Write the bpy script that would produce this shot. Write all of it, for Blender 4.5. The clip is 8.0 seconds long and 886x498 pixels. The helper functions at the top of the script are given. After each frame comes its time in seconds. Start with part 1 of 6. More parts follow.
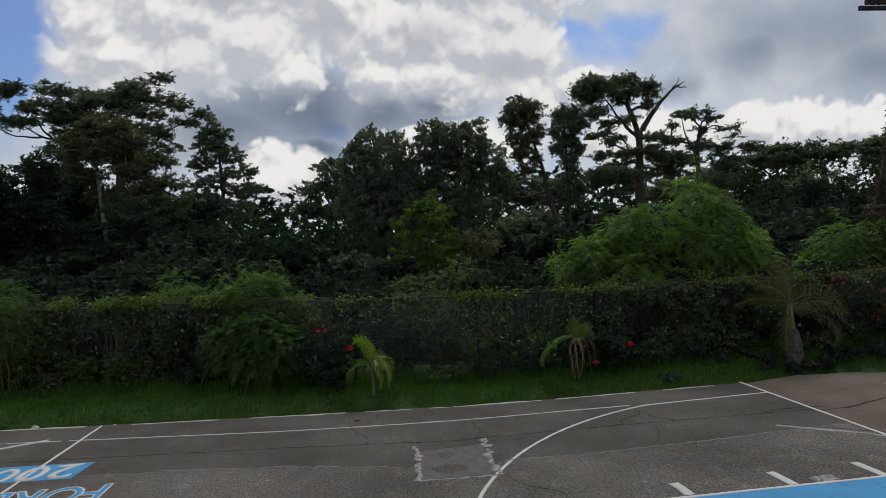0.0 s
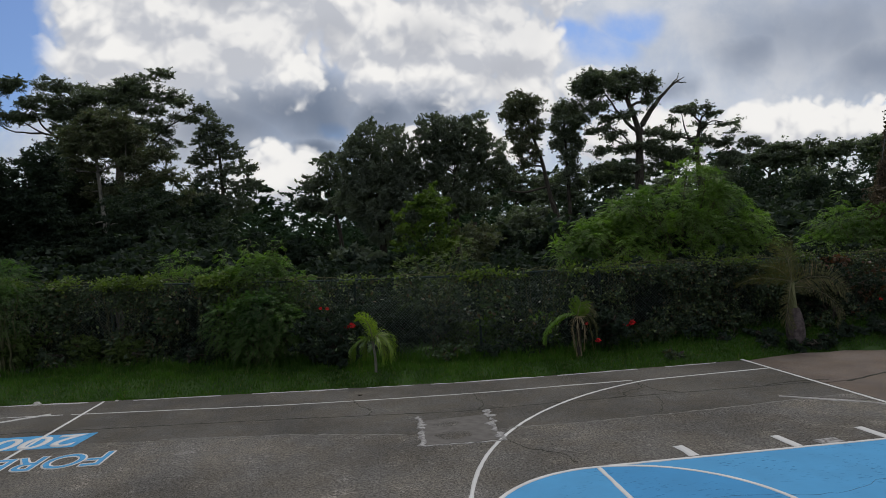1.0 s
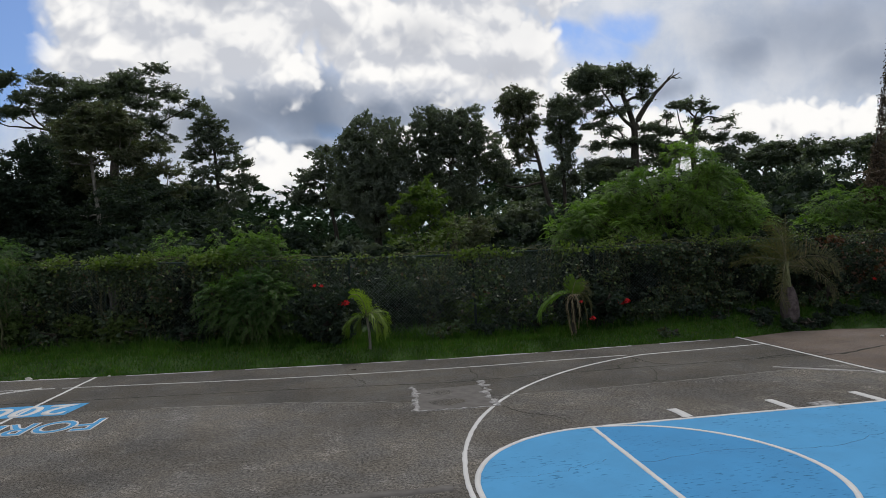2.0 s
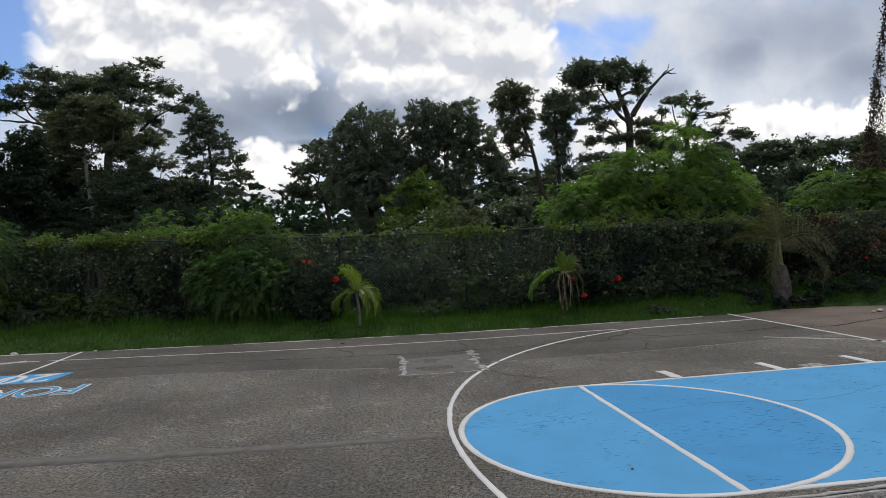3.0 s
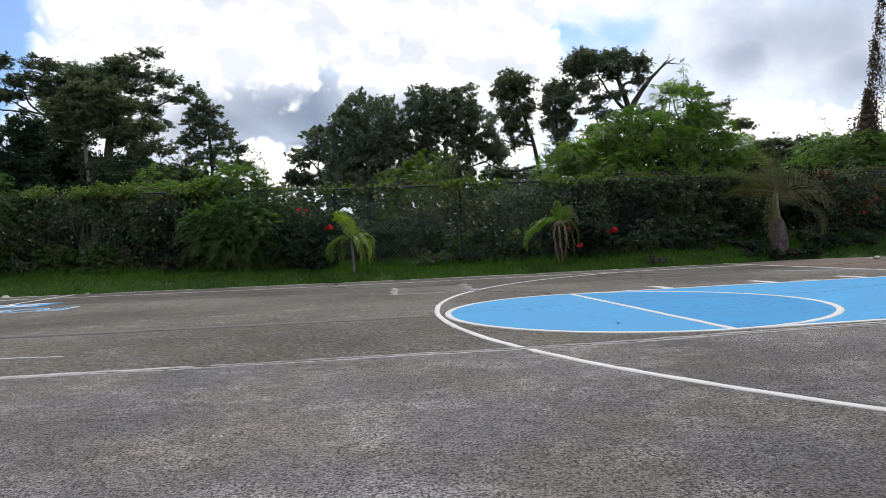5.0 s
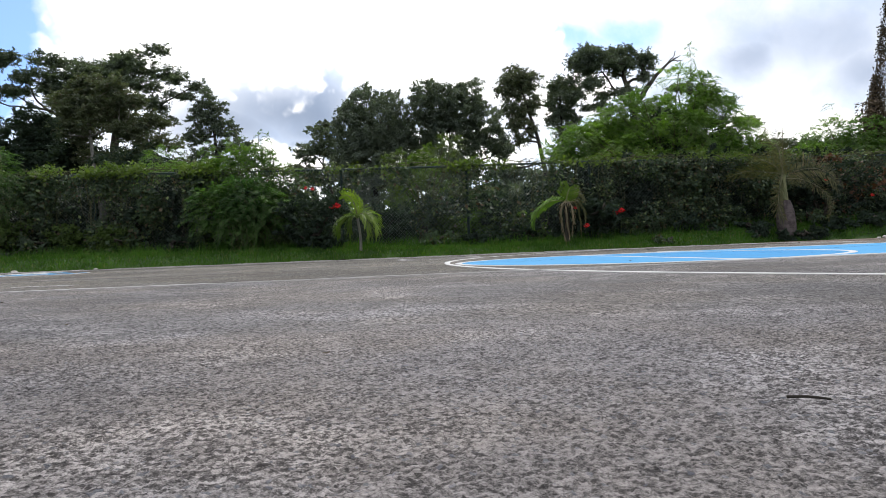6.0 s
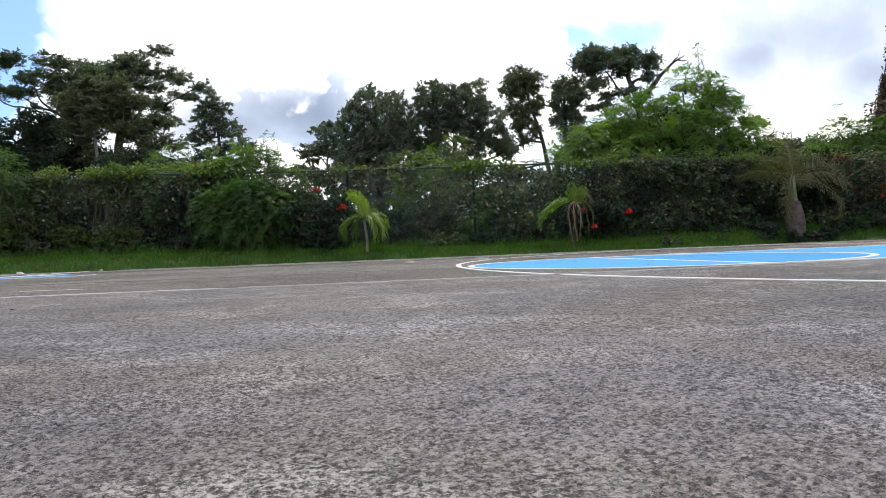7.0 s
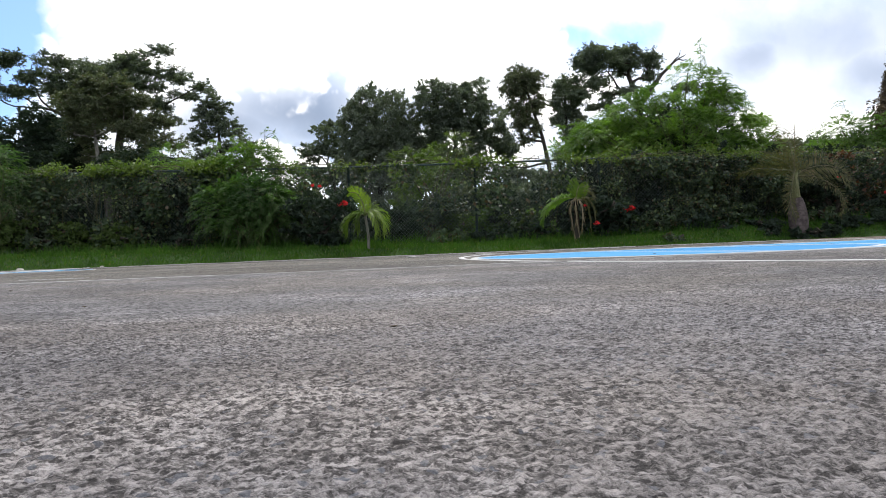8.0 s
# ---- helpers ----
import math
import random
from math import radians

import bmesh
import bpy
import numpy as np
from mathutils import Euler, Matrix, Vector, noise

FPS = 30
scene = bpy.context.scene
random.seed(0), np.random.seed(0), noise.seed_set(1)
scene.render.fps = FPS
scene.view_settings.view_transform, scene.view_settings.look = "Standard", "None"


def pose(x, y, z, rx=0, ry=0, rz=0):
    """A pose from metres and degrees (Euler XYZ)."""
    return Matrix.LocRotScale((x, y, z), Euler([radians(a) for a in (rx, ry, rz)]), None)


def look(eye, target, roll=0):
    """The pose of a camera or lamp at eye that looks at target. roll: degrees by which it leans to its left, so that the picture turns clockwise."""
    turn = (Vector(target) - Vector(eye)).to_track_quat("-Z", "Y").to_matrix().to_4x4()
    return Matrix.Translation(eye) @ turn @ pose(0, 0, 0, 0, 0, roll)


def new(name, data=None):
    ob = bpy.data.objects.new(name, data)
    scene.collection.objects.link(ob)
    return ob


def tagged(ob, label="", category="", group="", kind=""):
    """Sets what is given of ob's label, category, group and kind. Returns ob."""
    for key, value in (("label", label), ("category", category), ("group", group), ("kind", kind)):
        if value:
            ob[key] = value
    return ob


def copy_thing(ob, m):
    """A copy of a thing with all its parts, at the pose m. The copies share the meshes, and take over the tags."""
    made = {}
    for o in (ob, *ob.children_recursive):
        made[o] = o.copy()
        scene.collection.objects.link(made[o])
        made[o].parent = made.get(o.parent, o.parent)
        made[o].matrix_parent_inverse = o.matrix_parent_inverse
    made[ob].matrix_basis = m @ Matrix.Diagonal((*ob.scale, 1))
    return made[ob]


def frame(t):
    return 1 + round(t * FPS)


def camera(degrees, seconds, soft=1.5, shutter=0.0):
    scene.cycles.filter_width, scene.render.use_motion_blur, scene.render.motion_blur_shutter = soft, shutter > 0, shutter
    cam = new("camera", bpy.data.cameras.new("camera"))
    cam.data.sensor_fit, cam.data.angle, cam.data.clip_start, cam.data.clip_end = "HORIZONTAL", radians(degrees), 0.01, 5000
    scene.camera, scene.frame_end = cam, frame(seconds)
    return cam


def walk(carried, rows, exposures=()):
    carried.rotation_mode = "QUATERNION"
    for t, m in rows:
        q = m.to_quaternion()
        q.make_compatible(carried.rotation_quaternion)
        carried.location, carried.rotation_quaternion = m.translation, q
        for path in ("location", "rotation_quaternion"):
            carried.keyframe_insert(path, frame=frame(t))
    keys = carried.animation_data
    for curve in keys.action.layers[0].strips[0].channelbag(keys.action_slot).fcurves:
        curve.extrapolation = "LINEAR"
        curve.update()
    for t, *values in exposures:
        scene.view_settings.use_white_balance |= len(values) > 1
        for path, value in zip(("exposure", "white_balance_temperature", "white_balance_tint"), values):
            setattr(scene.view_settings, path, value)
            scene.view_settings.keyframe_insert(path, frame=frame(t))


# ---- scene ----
cam = camera(68.1, 8.0, soft=0.6)
PATH = [
    (0, (-2.702, -6.287, 3.428), (-2.469, -4.301, 3.415), -2.9),
    (0.5, (-2.756, -6.282, 3.185), (-2.521, -4.295, 3.172), -2.9),
    (1, (-2.791, -6.274, 2.915), (-2.556, -4.288, 2.903), -2.9),
    (1.5, (-2.816, -6.261, 2.654), (-2.576, -4.276, 2.642), -2.85),
    (3, (-2.681, -6.16, 1.848), (-2.421, -4.177, 1.836), -2.7),
    (3.5, (-2.655, -6.113, 1.557), (-2.394, -4.13, 1.547), -2.65),
    (4, (-2.613, -6.1, 1.274), (-2.352, -4.117, 1.263), -2.6),
    (4.5, (-2.571, -6.096, 0.972), (-2.31, -4.113, 0.962), -2.55),
    (5.8, (-2.655, -6.100, 0.225), (-2.408, -4.116, 0.221), -2.33),
    (6, (-2.676, -6.093, 0.161), (-2.43, -4.109, 0.158), -2.25),
    (6.5, (-2.733, -6.047, 0.148), (-2.49, -4.061, 0.145), -2.25),
    (7, (-2.748, -5.996, 0.187), (-2.511, -4.01, 0.185), -2.25),
    (7.5, (-2.748, -5.947, 0.133), (-2.512, -3.961, 0.131), -2.25),
    (8, (-2.772, -5.939, 0.106), (-2.536, -3.953, 0.105), -2.25),
]
EXPOSURES = [(0, -0.80), (1.5, -0.62), (3, -0.42), (4.5, -0.11), (6, 0.38), (8, 0.48)]
walk(cam, [(t, look(eye, target, roll)) for t, eye, target, roll in PATH], EXPOSURES)


# ---- node helpers ----
def add_node(tree, kind, operation="", **values):
    """A node with its inputs by name, or by number as i0, i1: a value, or the socket that feeds it."""
    node = tree.nodes.new(kind)
    if operation:
        node.operation = operation
    for key, value in values.items():
        socket = node.inputs[int(key[1:])] if key[0] == "i" and key[1:].isdigit() else node.inputs[key.replace("_", " ")]
        if isinstance(value, bpy.types.NodeSocket):
            tree.links.new(value, socket)
        else:
            socket.default_value = value
    return node


def maths(tree, operation, a, b=0.0, c=0.0, clamp=False):
    node = add_node(tree, "ShaderNodeMath", operation, i0=a, i1=b, i2=c)
    node.use_clamp = clamp
    return node.outputs[0]


def span(tree, value, low, high, to_low=0.0, to_high=1.0, smooth=True):
    node = add_node(tree, "ShaderNodeMapRange", i0=value, i1=low, i2=high, i3=to_low, i4=to_high)
    node.interpolation_type = "SMOOTHSTEP" if smooth else "LINEAR"
    return node.outputs[0]


def blend(tree, factor, a, b, mode="MIX"):
    node = tree.nodes.new("ShaderNodeMix")
    node.data_type, node.blend_type = "RGBA", mode
    for socket, value in ((node.inputs[0], factor), (node.inputs[6], a), (node.inputs[7], b)):
        if isinstance(value, bpy.types.NodeSocket):
            tree.links.new(value, socket)
        else:
            socket.default_value = (*value, 1.0) if isinstance(value, tuple) and len(value) == 3 else value
    return node.outputs[2]


def fbm(tree, vector, scale, detail=4.0, rough=0.55, distortion=0.0):
    return add_node(tree, "ShaderNodeTexNoise", Vector=vector, Scale=scale, Detail=detail, Roughness=rough, Distortion=distortion).outputs[0]


# ---- sky and sun ----
SUN_ELEVATION, SUN_AZIMUTH = 58.0, 20.0   # azimuth from +Y towards +X
world = bpy.data.worlds.new("sky")
scene.world = world
world.use_nodes = True
wt = world.node_tree
wt.nodes.clear()
way = add_node(wt, "ShaderNodeTexCoord").outputs["Generated"]
xyz = add_node(wt, "ShaderNodeSeparateXYZ", i0=way)
sky = wt.nodes.new("ShaderNodeTexSky")
sky.sky_type, sky.sun_disc = "NISHITA", False
sky.sun_elevation, sky.sun_rotation = radians(SUN_ELEVATION), radians(SUN_AZIMUTH)
sky.air_density, sky.dust_density = 1.0, 1.5
depth = maths(wt, "ADD", maths(wt, "ABSOLUTE", xyz.outputs[1]), 0.15)
u = maths(wt, "DIVIDE", xyz.outputs[0], depth)
v = maths(wt, "DIVIDE", xyz.outputs[2], depth)
plane = add_node(wt, "ShaderNodeCombineXYZ", i0=u, i1=v, i2=0.0).outputs[0]


def shifted(vector, noise_scale, amount, detail=5.0):
    bump = add_node(wt, "ShaderNodeTexNoise", Vector=vector, Scale=noise_scale, Detail=detail, Roughness=0.55).outputs["Color"]
    bump = add_node(wt, "ShaderNodeVectorMath", "SUBTRACT", i0=bump, i1=(0.5, 0.5, 0.5)).outputs[0]
    bump = add_node(wt, "ShaderNodeVectorMath", "MULTIPLY", i0=bump, i1=(amount, amount, 0.0)).outputs[0]
    return add_node(wt, "ShaderNodeVectorMath", "ADD", i0=vector, i1=bump).outputs[0]


def heap(vector, clouds, inner=0.0, smooth=True):
    """A field of soft heaps: (u, v, width, height) each."""
    total = None
    for cu, cv, ru, rv in clouds:
        away = add_node(wt, "ShaderNodeVectorMath", "SUBTRACT", i0=vector, i1=(cu, cv, 0.0)).outputs[0]
        away = add_node(wt, "ShaderNodeVectorMath", "MULTIPLY", i0=away, i1=(1 / ru, 1 / rv, 0.0)).outputs[0]
        near = span(wt, add_node(wt, "ShaderNodeVectorMath", "LENGTH", i0=away).outputs[1], inner, 1.0, 1.0, 0.0, smooth)
        total = near if total is None else maths(wt, "MAXIMUM", total, near)
    return total


PUFFS = [(-0.315, 0.300, 0.075, 0.065), (-0.377, 0.262, 0.036, 0.034), (-0.29, 0.258, 0.11, 0.075), (-0.21, 0.250, 0.13, 0.075), (-0.14, 0.275, 0.12, 0.085),
         (-0.095, 0.230, 0.075, 0.060), (-0.25, 0.325, 0.16, 0.11), (0.035, 0.285, 0.12, 0.085), (0.028, 0.226, 0.070, 0.058), (0.10, 0.280, 0.14, 0.11),
         (0.165, 0.280, 0.14, 0.11), (0.228, 0.250, 0.070, 0.075), (0.215, 0.205, 0.075, 0.060), (0.095, 0.228, 0.11, 0.07), (0.315, 0.203, 0.075, 0.038),
         (-0.105, 0.095, 0.090, 0.060), (0.62, 0.132, 0.12, 0.058), (0.548, 0.140, 0.07, 0.042), (0.71, 0.135, 0.09, 0.055),
         (-0.03, 0.325, 0.13, 0.09), (-0.10, 0.36, 0.19, 0.11), (0.15, 0.39, 0.22, 0.17), (-0.226, 0.40, 0.22, 0.15), (0.40, 0.12, 0.15, 0.06), (0.12, 0.12, 0.16, 0.05)]


def cumulus(vector):
    """Height of the heaped clouds: lumps with a cauliflower surface."""
    bent = shifted(vector, 7.0, 0.05)
    total = heap(bent, PUFFS, 0.0, False)
    inside = span(wt, total, 0.0, 0.22)
    for size, weight in ((9.0, 0.75), (21.0, 0.5), (48.0, 0.28)):
        crease = maths(wt, "ABSOLUTE", maths(wt, "SUBTRACT", fbm(wt, bent, size, 1.0, 0.4), 0.5))
        total = maths(wt, "ADD", total, maths(wt, "MULTIPLY", maths(wt, "MULTIPLY", maths(wt, "SUBTRACT", crease, 0.09), inside), weight * 2.0))
    return total


high = cumulus(plane)
towards = cumulus(add_node(wt, "ShaderNodeVectorMath", "ADD", i0=plane, i1=(0.006, 0.017, 0.0)).outputs[0])
lit = span(wt, maths(wt, "SUBTRACT", high, towards), -0.26, 0.24)
soft = shifted(plane, 5.0, 0.10)
billow = fbm(wt, plane, 10.0, 8.0, 0.58, 0.2)
broad = fbm(wt, plane, 2.2, 6.0, 0.55)
swell = fbm(wt, soft, 5.5, 4.0, 0.48)
dark = heap(soft, [(-0.08, 0.175, 0.22, 0.072), (-0.16, 0.158, 0.15, 0.062), (0.03, 0.168, 0.14, 0.050), (0.10, 0.180, 0.10, 0.040), (-0.06, 0.135, 0.07, 0.03)])
slate = heap(soft, [(0.64, 0.265, 0.25, 0.11), (0.73, 0.215, 0.18, 0.08), (0.80, 0.29, 0.25, 0.14), (0.54, 0.235, 0.09, 0.06), (0.43, 0.200, 0.06, 0.03)])
dusk = heap(soft, [(0.195, 0.222, 0.055, 0.040), (0.09, 0.275, 0.07, 0.05), (-0.03, 0.285, 0.06, 0.05), (-0.17, 0.33, 0.07, 0.03)])
holes = heap(soft, [(-0.44, 0.285, 0.115, 0.13), (-0.49, 0.26, 0.14, 0.16), (0.325, 0.262, 0.075, 0.040), (0.375, 0.288, 0.07, 0.032), (0.285, 0.275, 0.05, 0.03), (-0.038, 0.160, 0.03, 0.016), (0.72, 0.150, 0.03, 0.02)], 0.35)
clear = heap(shifted(plane, 11.0, 0.06), [(-0.50, 0.30, 0.150, 0.17)], 0.75)
veil = maths(wt, "SUBTRACT", span(wt, broad, 0.28, 0.52, 0.5, 1.0), maths(wt, "MAXIMUM", maths(wt, "MULTIPLY", holes, span(wt, billow, 0.3, 0.65, 1.15, 0.55)), maths(wt, "MULTIPLY", clear, 1.3)), clamp=True)
cover = maths(wt, "MULTIPLY", span(wt, high, 0.10, 0.34), maths(wt, "SUBTRACT", 1.0, clear))
cover = maths(wt, "MULTIPLY", cover, maths(wt, "SUBTRACT", 1.0, maths(wt, "MULTIPLY", dark, maths(wt, "SUBTRACT", 1.0, lit)), clamp=True))
grey = blend(wt, span(wt, billow, 0.3, 0.7), (0.76, 0.84, 0.98), (1.12, 1.14, 1.18))
murk = blend(wt, span(wt, swell, 0.33, 0.62), (0.19, 0.25, 0.36), (0.35, 0.41, 0.53))
steel = blend(wt, span(wt, swell, 0.35, 0.65), (0.36, 0.43, 0.57), (0.53, 0.60, 0.74))
white = blend(wt, maths(wt, "MULTIPLY", lit, span(wt, swell, 0.30, 0.52, 0.70, 1.0)), (0.86, 0.89, 0.97), (1.46, 1.44, 1.41))
white = blend(wt, maths(wt, "MULTIPLY", dusk, 0.7), white, (0.74, 0.77, 0.85))
blue = blend(wt, 1.0, sky.outputs[0], (0.105, 0.130, 0.175), "MULTIPLY")
tone = blend(wt, maths(wt, "MULTIPLY", veil, 0.94), blue, grey)
tone = blend(wt, maths(wt, "MULTIPLY", slate, 0.92), tone, steel)
tone = blend(wt, maths(wt, "MULTIPLY", dark, 0.95), tone, murk)
tone = blend(wt, cover, tone, white)
back = add_node(wt, "ShaderNodeBackground", Color=tone, Strength=1.0)
wt.links.new(back.outputs[0], wt.nodes.new("ShaderNodeOutputWorld").inputs[0])

sun_data = bpy.data.lights.new("sun", "SUN")
sun_data.energy, sun_data.angle, sun_data.color = 2.3, radians(28), (1.0, 0.95, 0.88)
e, a = radians(SUN_ELEVATION), radians(SUN_AZIMUTH)
sun = new("sun", sun_data)
sun.matrix_world = look((math.cos(e) * math.sin(a) * 60, math.cos(e) * math.cos(a) * 60, math.sin(e) * 60), (0, 0, 0))


# ---- materials ----
def material(name, build):
    m = bpy.data.materials.new(name)
    m.use_nodes = True
    t = m.node_tree
    t.nodes.clear()
    out = t.nodes.new("ShaderNodeOutputMaterial")
    surface = build(t)
    t.links.new(surface, out.inputs[0])
    return m


def principled(t, colour, rough=0.8, bump=None, strength=0.3, distance=0.01, metal=0.0, spec=0.3):
    node = add_node(t, "ShaderNodeBsdfPrincipled", Roughness=rough, Metallic=metal)
    node.inputs["Specular IOR Level"].default_value = spec
    if isinstance(colour, tuple):
        node.inputs["Base Color"].default_value = (*colour, 1)
    else:
        t.links.new(colour, node.inputs["Base Color"])
    if bump is not None:
        t.links.new(add_node(t, "ShaderNodeBump", Height=bump, Strength=strength, Distance=distance).outputs[0], node.inputs["Normal"])
    return node.outputs[0]


def where(t):
    return add_node(t, "ShaderNodeNewGeometry").outputs["Position"]


def leaf_material(name, low, high, passing=0.3, rough=0.55, patch=0.5, brown=None, spec=0.3, pale=None):
    """Leaves whose colour varies leaf by leaf and in patches; some light passes through them."""
    def build(t):
        geo = add_node(t, "ShaderNodeNewGeometry")
        each = geo.outputs["Random Per Island"]
        spots = fbm(t, geo.outputs["Position"], patch, 3.0)
        mixed = maths(t, "ADD", maths(t, "MULTIPLY", each, 0.45), maths(t, "MULTIPLY", span(t, spots, 0.3, 0.7), 0.55))
        colour = blend(t, mixed, low, high)
        if brown:
            colour = blend(t, maths(t, "GREATER_THAN", each, 0.93), colour, brown)
        if pale:
            colour = blend(t, maths(t, "LESS_THAN", each, 0.10), colour, pale)
        body = principled(t, colour, rough, spec=spec)
        glow = add_node(t, "ShaderNodeBsdfTranslucent")
        t.links.new(blend(t, 1.0, colour, (1.6, 1.9, 0.7), "MULTIPLY"), glow.inputs[0])
        return add_node(t, "ShaderNodeMixShader", i0=passing, i1=body, i2=glow.outputs[0]).outputs[0]
    return material(name, build)


def bark_material(name, low, high, scale=8.0):
    def build(t):
        p = where(t)
        long = add_node(t, "ShaderNodeVectorMath", operation="MULTIPLY", i0=p, i1=(1.0, 1.0, 0.25)).outputs[0]
        grain = fbm(t, long, scale, 6.0, 0.65)
        blotch = fbm(t, p, scale * 0.15, 3.0)
        colour = blend(t, maths(t, "MULTIPLY", span(t, grain, 0.3, 0.7), span(t, blotch, 0.2, 0.7, 0.4, 1.0)), low, high)
        return principled(t, colour, 0.9, grain, 0.6, 0.02, spec=0.15)
    return material(name, build)


def concrete(name, low, mid, high, cover=0.5, lumps=46.0):
    """Worn cement with exposed aggregate: stones, pits, pale scuffs and broad stains."""
    def build(t):
        p = where(t)
        shaken = add_node(t, "ShaderNodeTexNoise", Vector=p, Scale=70.0, Detail=3.0).outputs["Color"]
        shaken = add_node(t, "ShaderNodeVectorMath", "SCALE", i0=shaken, Scale=0.002).outputs[0]
        q = add_node(t, "ShaderNodeVectorMath", "ADD", i0=p, i1=shaken).outputs[0]
        big = add_node(t, "ShaderNodeTexVoronoi", Vector=q, Scale=215.0)
        small = add_node(t, "ShaderNodeTexVoronoi", Vector=q, Scale=460.0)
        kind = add_node(t, "ShaderNodeSeparateColor", i0=big.outputs["Color"])
        kind_two = add_node(t, "ShaderNodeSeparateColor", i0=small.outputs["Color"])
        coarse = span(t, fbm(t, p, lumps, 6.0, 0.74), 0.36, 0.64)
        grit = fbm(t, p, 330.0, 3.0, 0.7)
        scuff = fbm(t, p, 2.6, 9.0, 0.70)
        stain = fbm(t, p, 0.45, 4.0, 0.55)
        mottle = span(t, fbm(t, p, 13.0, 6.0, 0.82), 0.34, 0.66)
        dome = maths(t, "SUBTRACT", 1.0, maths(t, "MULTIPLY", big.outputs["Distance"], 1.4))
        dome_two = maths(t, "SUBTRACT", 1.0, maths(t, "MULTIPLY", small.outputs["Distance"], 1.4))
        rise = maths(t, "ADD", maths(t, "MULTIPLY", dome, maths(t, "MULTIPLY", kind.outputs[2], 0.9)), maths(t, "ADD", maths(t, "MULTIPLY", dome_two, 0.3), maths(t, "ADD", maths(t, "MULTIPLY", coarse, 0.35), maths(t, "MULTIPLY", grit, 0.3))))
        mixed = maths(t, "ADD", maths(t, "MULTIPLY", kind.outputs[0], 0.24), maths(t, "ADD", maths(t, "MULTIPLY", kind_two.outputs[0], 0.20), maths(t, "ADD", maths(t, "MULTIPLY", coarse, 0.34), maths(t, "ADD", maths(t, "MULTIPLY", mottle, 0.13), maths(t, "MULTIPLY", grit, 0.06)))))
        tone = blend(t, span(t, mixed, 0.29, 0.69, smooth=False), low, mid)
        pale = maths(t, "MULTIPLY", span(t, scuff, 0.60 - cover * 0.2, 0.78 - cover * 0.2), span(t, mixed, 0.45, 0.68))
        tone = blend(t, pale, tone, high)
        flint = maths(t, "GREATER_THAN", kind.outputs[1], 0.965)
        tone = blend(t, maths(t, "MULTIPLY", flint, 0.55), tone, (0.13, 0.14, 0.165))
        dull = span(t, stain, 0.3, 0.7, 0.66, 1.12)
        tone = blend(t, 1.0, tone, add_node(t, "ShaderNodeCombineColor", i0=dull, i1=dull, i2=dull).outputs[0], "MULTIPLY")
        hue = blend(t, span(t, fbm(t, p, 1.5, 4.0), 0.35, 0.65), (1.035, 1.0, 0.95), (0.99, 1.0, 1.025))
        tone = blend(t, 1.0, tone, hue, "MULTIPLY")
        return principled(t, tone, 0.72, rise, 0.9, 0.0045, spec=0.06)
    return material(name, build)


def paint(name, colour, wear=0.4, under=(0.12, 0.11, 0.10), mottling=0.06, flecks=0.0, rough=0.9, spec=0.06):
    """Floor paint on rough cement: worn through in flecks, scuffed, with faint brush marks."""
    def build(t):
        p = where(t)
        fleck = fbm(t, p, 38.0, 6.0, 0.7)
        wide = fbm(t, p, 1.6, 5.0, 0.6)
        smear = fbm(t, add_node(t, "ShaderNodeVectorMath", operation="MULTIPLY", i0=p, i1=(0.6, 2.2, 1.0)).outputs[0], 2.4, 6.0, 0.65)
        dull = tuple(c * (1 - mottling * 2) for c in colour)
        tone = blend(t, span(t, wide, 0.3, 0.7), dull, colour)
        marks = span(t, smear, 0.66, 0.74)
        tone = blend(t, maths(t, "MULTIPLY", marks, 0.45), tone, tuple(c * 0.45 for c in colour))
        if flecks:
            dashes = fbm(t, add_node(t, "ShaderNodeVectorMath", operation="MULTIPLY", i0=p, i1=(1.0, 3.2, 1.0)).outputs[0], 9.0, 2.0, 0.5)
            some = span(t, fbm(t, p, 1.1, 2.0), 0.42, 0.62)
            tone = blend(t, maths(t, "MULTIPLY", maths(t, "MULTIPLY", span(t, dashes, 0.61, 0.65), some), flecks), tone, (0.022, 0.10, 0.19))
        bare = span(t, maths(t, "ADD", maths(t, "MULTIPLY", fleck, 0.75), maths(t, "MULTIPLY", wide, 0.25)), 0.74 - wear * 0.25, 0.80 - wear * 0.25)
        tone = blend(t, bare, tone, under)
        return principled(t, tone, span(t, wide, 0.3, 0.7, rough, min(rough + 0.14, 1.0)), fleck, 0.35, 0.006, spec=spec)
    return material(name, build)


def plain(name, low, high, scale=6.0, rough=0.7, bump=0.2, metal=0.0):
    def build(t):
        p = where(t)
        n = fbm(t, p, scale, 6.0, 0.62)
        return principled(t, blend(t, span(t, n, 0.3, 0.7), low, high), rough, n, bump, 0.01, metal)
    return material(name, build)


